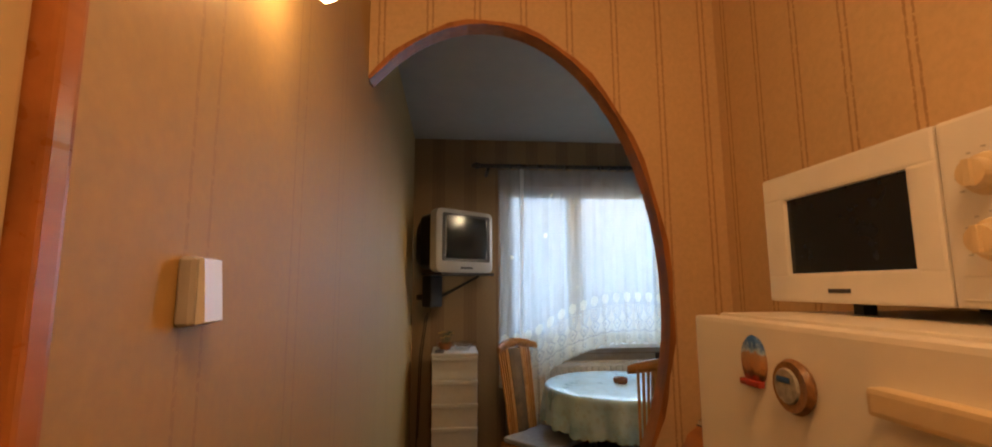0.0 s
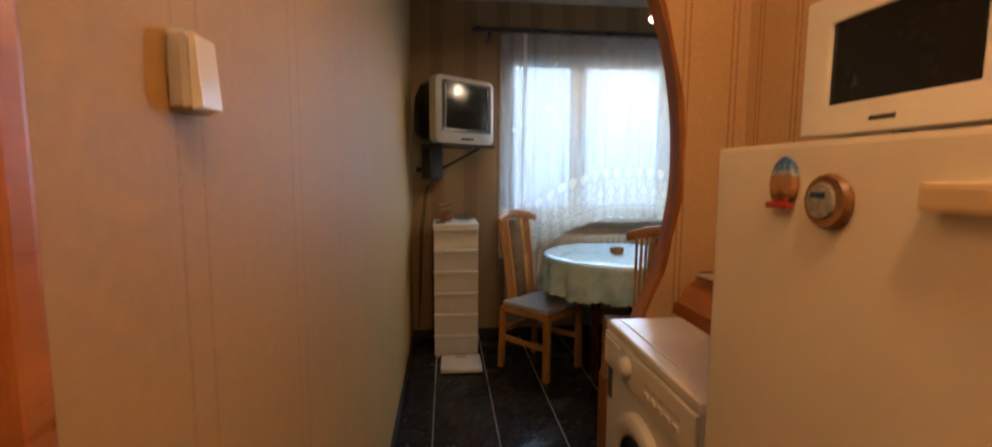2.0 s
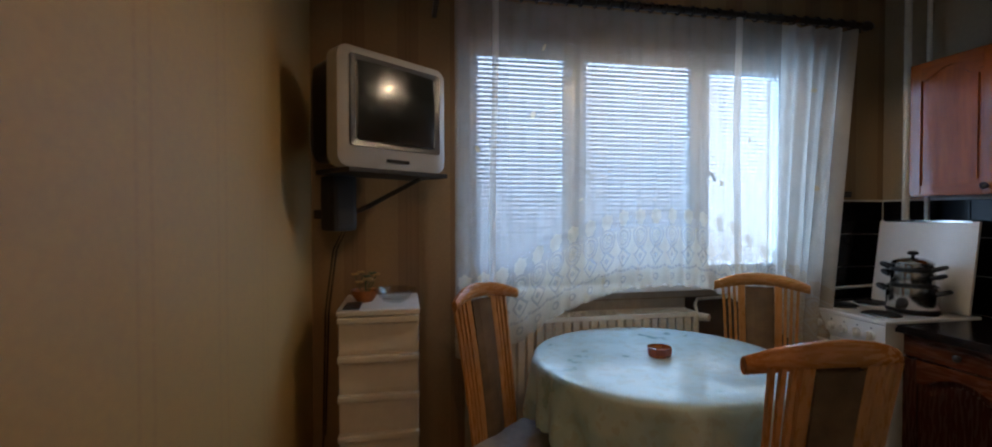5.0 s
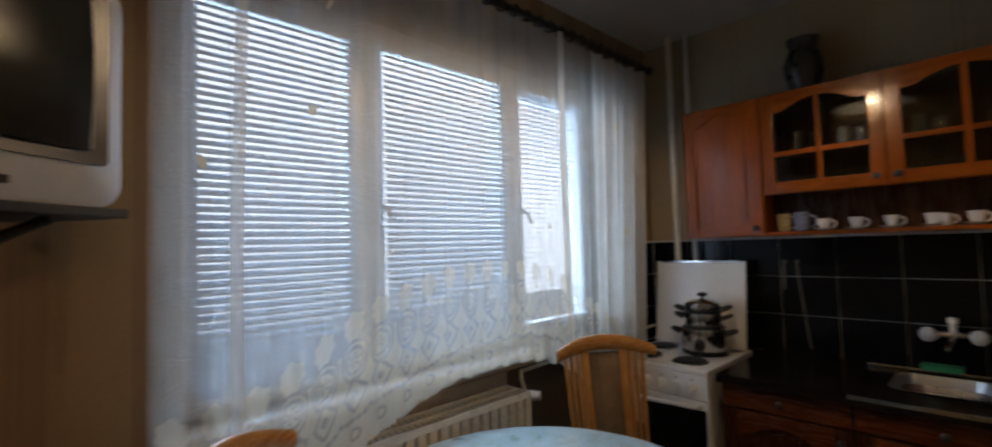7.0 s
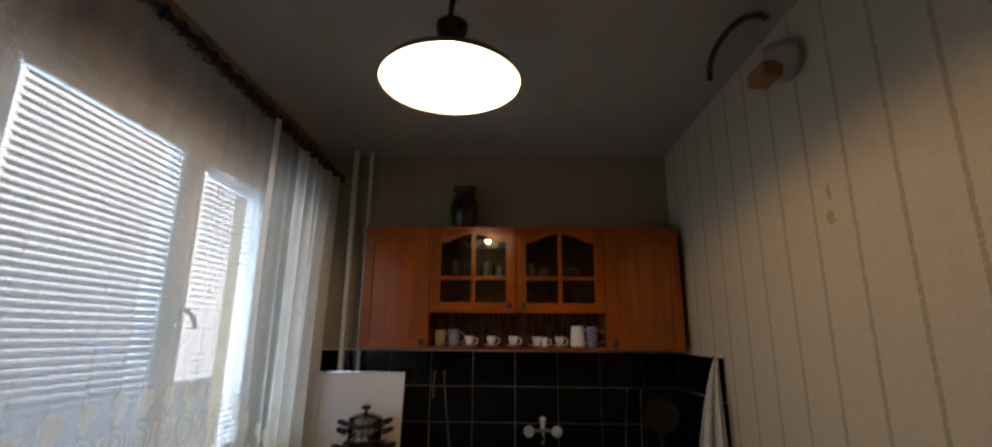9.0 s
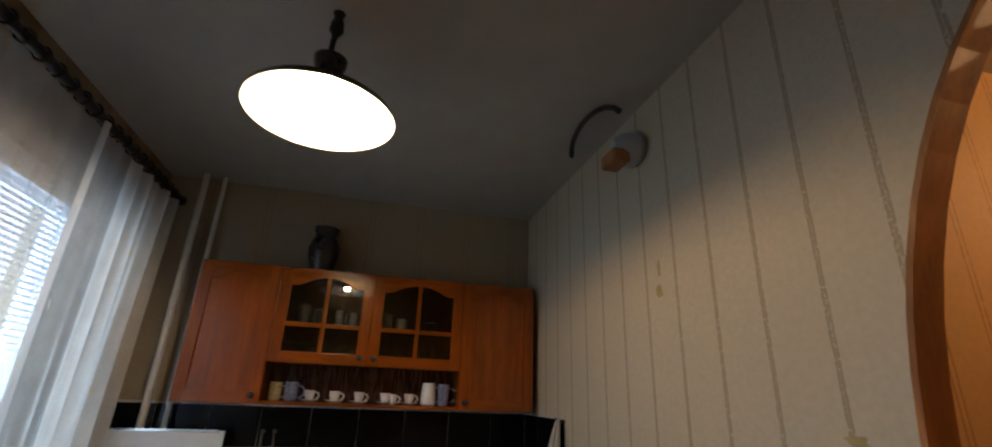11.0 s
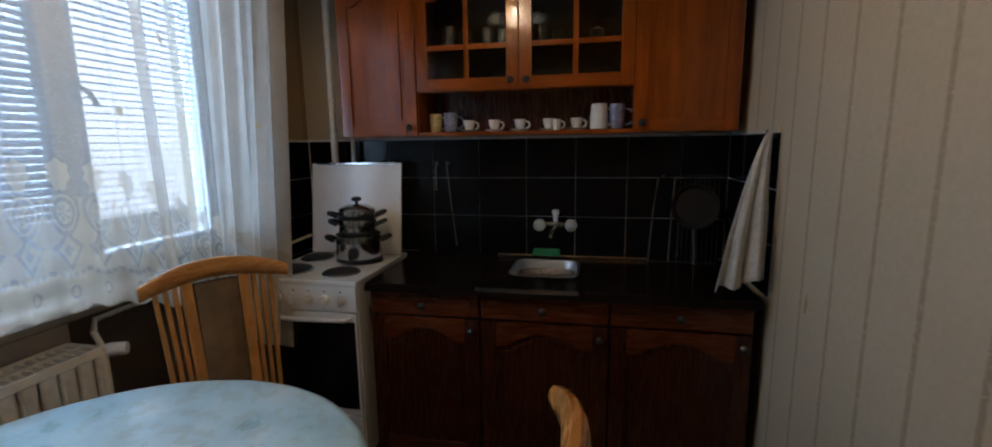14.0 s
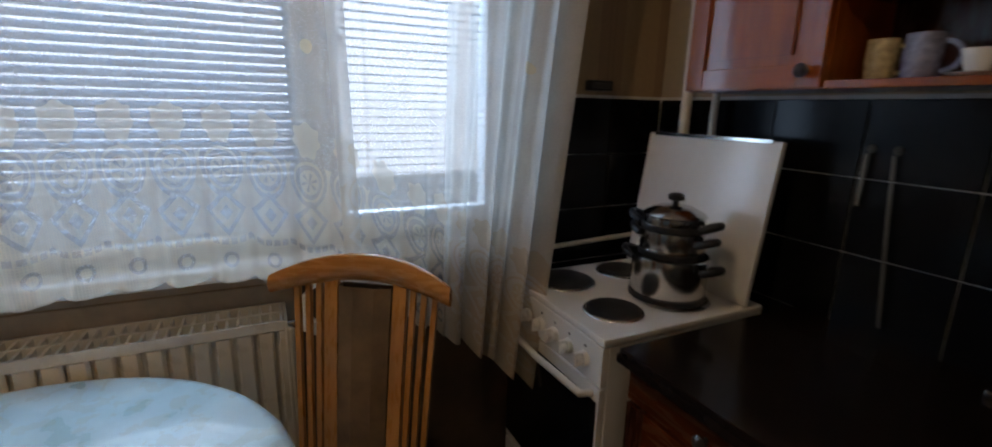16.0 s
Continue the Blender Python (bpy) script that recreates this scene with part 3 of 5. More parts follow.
part("feed_pipe", tube([(R1 + 0.045, 5.40, 0.815), (R1 + 0.045, 5.43, 0.87), (R1 + 0.08, 5.465, 0.895), (3.3, 5.465, 0.935), (3.40, 5.46, 0.94)], 0.009, 8), M_RAD, ra, smooth=True)

# ---- pipes in the corner ----
for x, y, r in ((3.41, 5.29, 0.017), (3.44, 5.20, 0.012)):
    tagged(part("heating_pipe", tube([(x, y, 0), (x, y, CEIL)], r, 12), M_RAD, smooth=True), "cream painted upright heating pipe in the corner", "pipe", "corner pipes")

# ---- chairs ----
def chair():
    c = thing("dining_chair", "honey beech dining chair with a slatted high back and brown pad", "chair", group="chairs round the table")
    part("seat_frame", bbox(-0.205, 0.205, -0.20, 0.205, 0.405, 0.445, 0.008), M_BEECH_X, c)
    part("seat", bbox(-0.20, 0.20, -0.185, 0.20, 0.445, 0.478, 0.014, seg=3), M_SEAT, c, "pale worn seat cover")
    for sx in (-1, 1):
        lg = bbox(sx * 0.185 - 0.019, sx * 0.185 + 0.019, 0.165, 0.203, 0, 0.407, 0.005)
        part("front_leg", lg, M_BEECH, c)
        st = [(-0.19 - 0.04 * max(0, (0.42 - z)) - 0.075 * max(0, (z - 0.45) / 0.6) ** 1.3, z) for z in (0, 0.2, 0.42, 0.6, 0.8, 1.02)]
        out = [(y - 0.017, z) for y, z in st] + [(y + 0.017, z) for y, z in reversed(st)]
        lo = prism([p for p in out if p[1] <= 0.43], "x", sx * 0.185 - 0.017, sx * 0.185 + 0.017)
        part("rear_leg", lo, M_BEECH, c)
        part("side_stretcher", bbox(sx * 0.185 - 0.01, sx * 0.185 + 0.01, -0.19, 0.17, 0.20, 0.235, 0.004), M_BEECH, c)

        def back_y(z):
            return -0.185 - 0.085 * max(0, (z - 0.43) / 0.6) ** 1.3

        def slat(x0, x1, wid, thick):
            bm = bmesh.new()
            pv = None
            for q in range(8):
                z = 0.43 + 0.595 * q / 7
                xm = x0 + (x1 - x0) * (q / 7) ** 1.4
                y = back_y(z) - 0.012 * (abs(xm) / 0.2) ** 2 * -1
                rg = [bm.verts.new((xm + a * wid, y + b * thick, z)) for a, b in ((-1, -1), (1, -1), (1, 1), (-1, 1))]
                if pv:
                    for k in range(4):
                        bm.faces.new((pv[k], pv[(k + 1) % 4], rg[(k + 1) % 4], rg[k]))
                pv = rg
            return bm
        part("wide_slat", slat(sx * 0.070, sx * 0.079, 0.015, 0.009), M_BEECH, c)
        for a, b in ((0.096, 0.109), (0.116, 0.134), (0.136, 0.160)):
            part("spindle", slat(sx * a, sx * b, 0.006, 0.006), M_BEECH, c)
    sp = bmesh.new()
    pv = None
    for q in range(9):
        z = 0.44 + 0.575 * q / 8
        y = back_y(z)
        w = 0.054 + 0.006 * q / 8
        rg = [sp.verts.new((a * w, y + b, z)) for a, b in ((-1, -0.010), (1, -0.010), (1, 0.012), (0.4, 0.019), (-0.4, 0.019), (-1, 0.012))]
        if pv:
            for k in range(6):
                sp.faces.new((pv[k], pv[(k + 1) % 6], rg[(k + 1) % 6], rg[k]))
        pv = rg
    part("backrest", sp, M_SPLAT, c, "brown upholstered middle pad")
    tr = bmesh.new()
    pv = None
    N = 18
    for q in range(N + 1):
        s_ = q / N * 2 - 1
        x = s_ * 0.200
        y = -0.272 + 0.05 * s_ * s_
        z = 1.055 - 0.035 * s_ * s_
        h = 0.031 - 0.010 * abs(s_) ** 3
        t = 0.019 - 0.006 * abs(s_) ** 6
        rg = [tr.verts.new((x, y + t * math.cos(a), z + h * math.sin(a))) for a in [2 * math.pi * k / 10 for k in range(10)]]
        if pv:
            for k in range(10):
                tr.faces.new((pv[k], pv[(k + 1) % 10], rg[(k + 1) % 10], rg[k]))
        else:
            tr.faces.new(rg)
        pv = rg
    tr.faces.new(pv)
    part("top_rail", tr, M_BEECH_X, c, "bowed top rail", smooth=True)
    part("rear_stretcher", bbox(-0.17, 0.17, -0.205, -0.185, 0.25, 0.29, 0.004), M_BEECH_X, c)
    return c


c1 = chair()
c1.matrix_world = pose(1.11, 4.83, 0, 0, 0, -138.6)
copy_thing(c1, pose(2.16, 4.87, 0, 0, 0, 146))
copy_thing(c1, pose(1.605, 4.24, 0, 0, 0, -4))

# ---- table ----
TX, TY, TR, TZ = 1.637, 4.827, 0.50, 0.795
tb = thing("round_table", "round wooden table hidden under a cloth", "table", pose(TX, TY, 0))
part("tabletop", lathe([(0, TZ - 0.03), (TR - 0.01, TZ - 0.03), (TR, TZ - 0.02), (TR, TZ - 0.006), (TR - 0.008, TZ - 0.002), (0, TZ - 0.002)], 48), M_DARKPINE_H, tb, smooth=True)
for k in range(4):
    a = radians(45 + 90 * k)
    part("leg", lathe([(0.02, 0), (0.028, 0.05), (0.03, 0.5), (0.034, TZ - 0.03)], 12, m=pose(0.30 * math.cos(a), 0.30 * math.sin(a), 0)), M_DARKPINE, tb, smooth=True)


def cloth_mat():
    m = Mat("pale_blue_cloth", 0.42)
    n, b = m.noise(7, 6), m.noise(26, 5)
    c = m.ramp(n, [(0.35, (0.36, 0.56, 0.64)), (0.52, (0.48, 0.68, 0.76)), (0.66, (0.58, 0.74, 0.80))])
    c = m.mix(m.math("MULTIPLY", m.math("GREATER_THAN", b, 0.56), 0.30), c, (0.34, 0.40, 0.36))
    m.colour(c).rough(n, 0.2, 0.4).bump(b, 0.15, 0.002)
    m.b.inputs["Coat Weight"].default_value = 0.4
    return m.m


tc = bmesh.new()
NA = 180
pv = None
for r, drop in [(0.0, 0), (0.2, 0), (0.4, 0), (TR - 0.012, 0), (TR + 0.004, 0.006)] + [(TR + 0.012, 0.02 + 0.026 * k) for k in range(9)]:
    ring = []
    for k in range(NA):
        a = 2 * math.pi * k / NA
        wv = min(1, drop / 0.2)
        rr = r + wv * (0.018 * math.sin(a * 22) + 0.012 * math.sin(a * 13 + 1) + 0.010) if drop else r
        zz = TZ + 0.002 - drop * (1 + 0.04 * math.sin(a * 7)) - (0.012 * abs(math.sin(a * 30)) if drop > 0.22 else 0)
        ring.append(tc.verts.new((max(rr, 1e-4) * math.cos(a), max(rr, 1e-4) * math.sin(a), zz)))
    if pv:
        for k in range(NA):
            tc.faces.new((pv[k], pv[(k + 1) % NA], ring[(k + 1) % NA], ring[k]))
    pv = ring
tcl = part("tablecloth", tc, cloth_mat(), smooth=False)
for f in tcl.data.polygons:
    f.use_smooth = True
tcl.matrix_world = pose(TX, TY, 0)
tagged(tcl, "shiny pale blue marbled tablecloth with a wavy edge", "tablecloth")
ash = part("ashtray", lathe([(0, 0), (0.042, 0), (0.048, 0.01), (0.05, 0.036), (0.044, 0.038), (0.04, 0.014), (0, 0.012)], 8), M_AMBER)
ash.matrix_world = pose(1.631, 4.822, TZ + 0.004)
tagged(ash, "small faceted amber glass ashtray on the tablecloth", "ashtray")

# ---- kitchen units ----
def knob(parent, x, y, z, mat=None):
    return part("knob", lathe([(0.006, 0), (0.006, 0.012), (0.014, 0.016), (0.016, 0.024), (0.010, 0.031), (0, 0.033)], 12, m=pose(x, y, z, 0, -90, 0)), mat or M_CLAY, parent, smooth=True)


def arched(y0, y1, z0, z1, rise, n=14):
    """An outline with a bell-shaped top, rising by rise in the middle."""
    pts = [(y0, z0), (y1, z0)]
    for k in range(n + 1):
        s = 1 - k / n
        bell = max(0, math.sin(math.pi * (s - 0.12) / 0.76)) ** 0.8 if 0.12 < s < 0.88 else 0
        pts.append((y0 + (y1 - y0) * s, z1 - rise + rise * bell))
    return pts


def panel_door(parent, x, y0, y1, z0, z1, rise, mat, mat_h, glazed=False, label="", stile=0.055):
    """A frame-and-panel door whose face is at x and looks to -x."""
    T = 0.02
    body = bmesh.new()
    a, b, top = y0 + stile, y1 - stile, z1 - stile * 0.8
    line = arched(a, b, z0, top, rise)[2:]
    prism(line + [(a, z1), (b, z1)], "x", x, x + T, body)
    d = part("door", body, mat_h, parent, label)
    part("stile", bbox(x, x + T, y0, y0 + stile, z0, z1, 0.003), mat, d)
    part("stile", bbox(x, x + T, y1 - stile, y1, z0, z1, 0.003), mat, d)
    part("rail", bbox(x, x + T, y0 + stile, y1 - stile, z0, z0 + stile, 0.003), mat_h, d)
    if glazed:
        ym, zm = (a + b) / 2, z0 + stile + (z1 - z0 - 2 * stile) * 0.36
        bars = bbox(x + 0.003, x + T - 0.003, ym - 0.011, ym + 0.011, z0 + stile, top)
        part("muntin", bars, mat, d)
        part("muntin", bbox(x + 0.004, x + T - 0.004, a, ym - 0.011, zm - 0.011, zm + 0.011), mat_h, d)
        part("muntin", bbox(x + 0.004, x + T - 0.004, ym + 0.011, b, zm - 0.011, zm + 0.011), mat_h, d)
        part("pane", bbox(x + 0.011, x + 0.014, a - 0.004, b + 0.004, z0 + stile - 0.004, z1 - 0.02), M_SMOKE, d)
    else:
        part("panel_ground", bbox(x + 0.010, x + T - 0.002, a, b, z0 + stile, z1 - 0.02), mat, d)
        g = 0.022
        pn = prism(arched(a + g, b - g, z0 + stile + g, top - g, rise), "x", x + 0.002, x + 0.012)
        fr_ = [f for f in pn.faces if abs(f.normal.x) > 0.9 and f.calc_center_median().x < x + 0.006]
        bmesh.ops.inset_region(pn, faces=fr_, thickness=0.012, depth=0.004)
        part("panel", pn, mat, d)
    return d


UX, UD = 3.25, 0.25
Y4, Y3, Y2, Y1, Y0 = 3.372, 3.793, 4.286, 4.765, 5.150
UZ0, UZ1, UG = 1.457, 2.143, 1.655
WP, WPH = M_PINE, M_PINE_H


def wall_unit(a, b, z0, label, glazed=False, hinge=1):
    u = thing("wall_cabinet", label, "cabinet", group="wall cabinets")
    c = bbox(UX + 0.021, EX, a, a + 0.016, z0, UZ1, 0.002)
    bbox(UX + 0.021, EX, b - 0.016, b, z0, UZ1, 0.002, c)
    bbox(UX + 0.021, EX, a + 0.016, b - 0.016, z0, z0 + 0.016, bm=c)
    bbox(UX + 0.021, EX, a + 0.016, b - 0.016, UZ1 - 0.016, UZ1, bm=c)
    part("body", c, WP, u)
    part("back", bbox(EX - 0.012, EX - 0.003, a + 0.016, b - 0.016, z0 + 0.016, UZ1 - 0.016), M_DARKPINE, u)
    if glazed:
        part("shelf", bbox(UX + 0.04, EX - 0.012, a + 0.016, b - 0.016, z0 + 0.19, z0 + 0.206), WPH, u)
    d = panel_door(u, UX, a + 0.002, b - 0.002, z0 + 0.002, UZ1 - 0.002, 0.05, WP, WPH, glazed)
    knob(d, UX, a + 0.035 if hinge > 0 else b - 0.035, z0 + 0.04)
    return u


wall_unit(Y1, Y0, UZ0, "varnished orange pine wall cabinet with an arched panel door")
wall_unit(Y2, Y1, UG, "pine wall cabinet with a glazed door showing glassware", True)
wall_unit(Y3, Y2, UG, "pine wall cabinet with a glazed door showing glassware", True, -1)
wall_unit(Y4, Y3, UZ0, "varnished orange pine wall cabinet with knots and a panel door", hinge=-1)
sh = thing("cup_shelf", "open pine shelf niche under the glazed cabinets", "shelf")
part("board", bbox(UX + 0.012, EX, Y3, Y1, UZ0, UZ0 + 0.018, 0.003), M_PINE_H, sh)
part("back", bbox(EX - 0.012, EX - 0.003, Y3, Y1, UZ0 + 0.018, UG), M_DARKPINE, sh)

BX, BT = 2.875, 0.86


def base_unit(a, b, label, doors=1, drawers=1):
    u = thing("base_cabinet", label, "cabinet", group="base cabinets")
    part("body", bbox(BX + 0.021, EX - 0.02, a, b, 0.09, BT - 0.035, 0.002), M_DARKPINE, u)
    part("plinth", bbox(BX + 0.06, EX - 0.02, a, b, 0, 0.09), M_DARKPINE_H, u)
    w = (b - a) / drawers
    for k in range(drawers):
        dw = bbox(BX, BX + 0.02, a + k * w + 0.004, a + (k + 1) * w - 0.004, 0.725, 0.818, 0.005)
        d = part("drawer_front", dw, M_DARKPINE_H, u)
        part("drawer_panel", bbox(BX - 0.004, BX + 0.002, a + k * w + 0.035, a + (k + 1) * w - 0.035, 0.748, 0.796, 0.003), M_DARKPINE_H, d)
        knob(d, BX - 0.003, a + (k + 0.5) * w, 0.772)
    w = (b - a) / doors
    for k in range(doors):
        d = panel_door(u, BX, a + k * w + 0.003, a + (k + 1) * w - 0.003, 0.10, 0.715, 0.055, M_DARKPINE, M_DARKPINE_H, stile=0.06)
        knob(d, BX, a + k * w + 0.035, 0.67)
    return u


base_unit(4.395, 4.868, "red-brown pine base cabinet with a drawer and arched door")
base_unit(3.885, 4.392, "red-brown pine sink cabinet with a drawer and arched door")
base_unit(3.375, 3.882, "red-brown pine base cabinet standing in the dark corner")

SK = (3.04, 3.33, 4.02, 4.30)
wt = bbox(2.845, SK[0], 3.365, 4.872, BT - 0.035, BT, 0.004)
bbox(SK[1], EX - 0.012, 3.365, 4.872, BT - 0.035, BT, 0.004, wt)
bbox(SK[0] - 0.002, SK[1] + 0.002, 3.365, SK[2], BT - 0.035, BT, bm=wt)
bbox(SK[0] - 0.002, SK[1] + 0.002, SK[3], 4.872, BT - 0.035, BT, bm=wt)
wto = thing("worktop", "glossy dark brown kitchen worktop over the base cabinets", "worktop")
part("slab", wt, M_STONE, wto)
part("front_edge", bbox(2.837, 2.8445, 3.365, 4.872, BT - 0.033, BT - 0.013, 0.002), M_STONE, wto)
sink = thing("sink", "small stainless steel sink set in the worktop", "sink")
bs = bmesh.new()
rings = []
for inset, z in ((-0.012, BT + 0.003), (0.0, BT + 0.003), (0.008, BT - 0.02), (0.016, BT - 0.12), (0.05, BT - 0.135)):
    x0, x1, y0, y1 = SK[0] + inset, SK[1] - inset, SK[2] + inset, SK[3] - inset
    rg, rad = [], 0.06
    for cx, cy, a0 in ((x1 - rad, y1 - rad, 0), (x0 + rad, y1 - rad, 90), (x0 + rad, y0 + rad, 180), (x1 - rad, y0 + rad, 270)):
        rg += [bs.verts.new((cx + rad * math.cos(radians(a0 + 18 * k)), cy + rad * math.sin(radians(a0 + 18 * k)), z)) for k in range(6)]
    rings.append(rg)
for p, q in zip(rings, rings[1:]):
    for k in range(len(p)):
        bs.faces.new((p[k], p[(k + 1) % len(p)], q[(k + 1) % len(q)], q[k]))
bs.faces.new(rings[-1])
part("basin", bs, plain("satin_steel", (0.55, 0.56, 0.58), 0.36, 1.0, var=0.06, bump=0), sink, smooth=True)
part("rear_ledge", bbox(3.385, 3.44, 3.70, 4.42, BT + 0.001, BT + 0.016, 0.004), M_STEEL, sink)
part("drain", lathe([(0, 0), (0.03, 0), (0.033, 0.004), (0, 0.004)], 16, m=pose(3.2, 4.16, BT - 0.134)), M_CHROME, sink)
part("drain_trim", bbox(2.84, 2.846, 4.0, 4.40, BT - 0.012, BT + 0.003), M_STEEL, sink)
sp = tagged(part("sponge", bbox(3.36, 3.425, 4.11, 4.24, BT + 0.016, BT + 0.04, 0.006), plain("green_sponge", (0.02, 0.22, 0.09), 0.9, scale=90, bump=0.5)), "green kitchen sponge on the sink's ledge", "sponge")

tap = thing("wall_tap", "white and chrome wall-mounted mixer tap with two knobs", "tap")
TAPY, TAPZ = 4.135, 1.02
for s_ in (-1, 1):
    part("wall_pipe", tube([(EX - 0.005, TAPY + s_ * 0.075, TAPZ), (3.44, TAPY + s_ * 0.075, TAPZ)], 0.014, 10), M_CHROME, tap, smooth=True)
    part("handwheel", lathe([(0, 0), (0.024, 0), (0.031, 0.01), (0.029, 0.03), (0.016, 0.038), (0, 0.04)], 10, m=pose(3.425, TAPY + s_ * 0.077, TAPZ, 0, -90, 0)), M_SILVER, tap, smooth=True)
part("body", tube([(3.44, TAPY - 0.085, TAPZ), (3.44, TAPY + 0.085, TAPZ)], 0.016, 12), M_CHROME, tap, smooth=True)
part("stem", lathe([(0.012, 0), (0.012, 0.045), (0.018, 0.05), (0.018, 0.07), (0, 0.075)], 12, m=pose(3.44, TAPY, TAPZ)), M_CHINA, tap, smooth=True)
part("spout", tube([(3.44, TAPY, TAPZ), (3.40, TAPY, TAPZ - 0.015), (3.33, TAPY + 0.004, TAPZ - 0.012), (3.27, TAPY + 0.01, TAPZ - 0.02), (3.262, TAPY + 0.01, TAPZ - 0.035)], 0.009, 10), M_CHROME, tap, smooth=True)

# ---- cooker ----
ck = thing("cooker", "white enamel electric cooker with its lid raised", "cooker")
KX0, KX1, KY0, KY1, KZ = 2.825, 3.39, 4.905, 5.405, 0.865
part("body", bbox(KX0 + 0.02, KX1, KY0, KY1, 0.06, KZ - 0.02, 0.004), M_ENAMEL, ck)
part("plinth", bbox(KX0 + 0.05, KX1, KY0 + 0.01, KY1 - 0.01, 0, 0.06), M_BLACK, ck)
part("hob_top", bbox(KX0, KX1, KY0 - 0.002, KY1 + 0.002, KZ - 0.02, KZ, 0.007), M_ENAMEL, ck)
cp = part("control_panel", bbox(KX0, KX0 + 0.02, KY0, KY1, 0.735, KZ - 0.021, 0.004), M_ENAMEL, ck)
for k in range(6):
    y = KY0 + 0.07 + k * 0.072
    kb = lathe([(0, 0), (0.021, 0), (0.019, 0.012), (0.012, 0.014), (0.011, 0.028), (0, 0.03)], 14, m=pose(KX0, y, 0.785, 0, -90, 0))
    bbox(KX0 - 0.033, KX0 - 0.012, y - 0.004, y + 0.004, 0.766, 0.804, 0.002, kb)
    part("control_knob", kb, M_PLASTIC, cp)
    part("dial_mark", bbox(KX0 - 0.0012, KX0 + 0.0005, y - 0.004, y + 0.004, 0.816, 0.822), M_GREY, cp)
od = part("oven_door", bbox(KX0 + 0.001, KX0 + 0.02, KY0 + 0.004, KY1 - 0.004, 0.27, 0.728, 0.004), M_ENAMEL, ck)
part("oven_window", bbox(KX0 - 0.003, KX0 + 0.004, KY0 + 0.012, KY1 - 0.012, 0.30, 0.69, 0.002), plain("black_oven_glass", (0.006, 0.006, 0.007), 0.08, bump=0), od)
part("door_handle", tube([(KX0, KY0 + 0.03, 0.71), (KX0 - 0.03, KY0 + 0.04, 0.708), (KX0 - 0.035, KY0 + 0.25, 0.704), (KX0 - 0.03, KY1 - 0.04, 0.708), (KX0, KY1 - 0.03, 0.71)], 0.010, 10), M_PLASTIC, od, smooth=True)
part("storage_drawer", bbox(KX0 + 0.001, KX0 + 0.02, KY0 + 0.004, KY1 - 0.004, 0.07, 0.262, 0.004), M_ENAMEL, ck)
LX0, LX1 = 3.322, 3.380
lean = [(LX0 - 0.007, KZ + 0.006), (LX0 + 0.007, KZ + 0.004), (LX1 + 0.007, KZ + 0.458), (LX1 + 0.003, KZ + 0.463), (LX1 - 0.004, KZ + 0.463), (LX1 - 0.007, KZ + 0.459)]
lid = part("lid", prism(lean, "y", KY0 + 0.004, KY1 - 0.002), M_ENAMEL, ck, "white raised hob lid")
part("lid_rim", bbox(LX1 - 0.011, LX1 + 0.009, KY0 + 0.03, KY1 - 0.03, KZ + 0.456, KZ + 0.468, 0.002), M_STEEL, lid)
for y in (KY0 + 0.07, KY1 - 0.10):
    part("hinge", bbox(LX0 + 0.006, LX0 + 0.03, y, y + 0.03, KZ - 0.002, KZ + 0.03, 0.003), M_STEEL, lid)
for bx, by, r in ((2.965, 5.29, 0.09), (2.96, 5.04, 0.075), (3.20, 5.30, 0.075), (3.19, 5.045, 0.09)):
    hp = part("hotplate", lathe([(0, 0.012), (0.02, 0.010), (r - 0.01, 0.012), (r, 0.008), (r + 0.004, 0.0)], 28, m=pose(bx, by, KZ)), M_IRON, ck, smooth=True)
    part("rim", lathe([(r, 0.006), (r + 0.006, 0.004), (r + 0.009, 0.0005)], 28, m=pose(bx, by, KZ)), M_STEEL, hp)


def pot(name, r, h, lidded, label):
    p = thing(name, label, "pot")
    part("body", lathe([(0, 0.002), (r - 0.006, 0), (r, 0.006), (r, h), (r + 0.004, h + 0.003), (r - 0.002, h + 0.004), (r - 0.004, 0.01), (0, 0.008)], 32), M_STEEL, p, smooth=True)
    part("base_ring", lathe([(r - 0.004, 0.0), (r + 0.0025, 0.001), (r + 0.0025, 0.014), (r - 0.001, 0.015)], 32), M_BLACK, p, "black base ring", smooth=True)
    for s_ in (-1, 1):
        pts = [(0.028 * math.cos(t), s_ * (r + 0.003 + 0.042 * math.sin(t)), h - 0.025 + 0.016 * math.sin(t)) for t in [math.pi * k / 8 for k in range(9)]]
        part("handle", tube(pts, 0.011, 8), M_BLACK, p, smooth=True)
    if lidded:
        ld = part("lid", lathe([(r, h + 0.004), (r * 0.97, h + 0.010), (r * 0.6, h + 0.026), (0, h + 0.032)], 32), M_STEEL, p, smooth=True)
        part("knob", lathe([(0.008, h + 0.03), (0.008, h + 0.042), (0.022, h + 0.046), (0.024, h + 0.058), (0.014, h + 0.064), (0, h + 0.065)], 16), M_BLACK, ld, smooth=True)
    return p


PX, PY = 3.165, 5.055
pot("cooking_pot", 0.106, 0.122, False, "wide stainless steel pot with black handles on the cooker").matrix_world = pose(PX, PY, KZ + 0.012, 0, 0, 14)
pot("saucepan", 0.088, 0.072, False, "smaller steel pan with black handles stacked on a pot").matrix_world = pose(PX, PY, KZ + 0.138, 0, 0, 10)
pot("saucepan", 0.084, 0.036, True, "small lidded steel pan on top of the stack").matrix_world = pose(PX, PY, KZ + 0.214, 0, 0, 20)

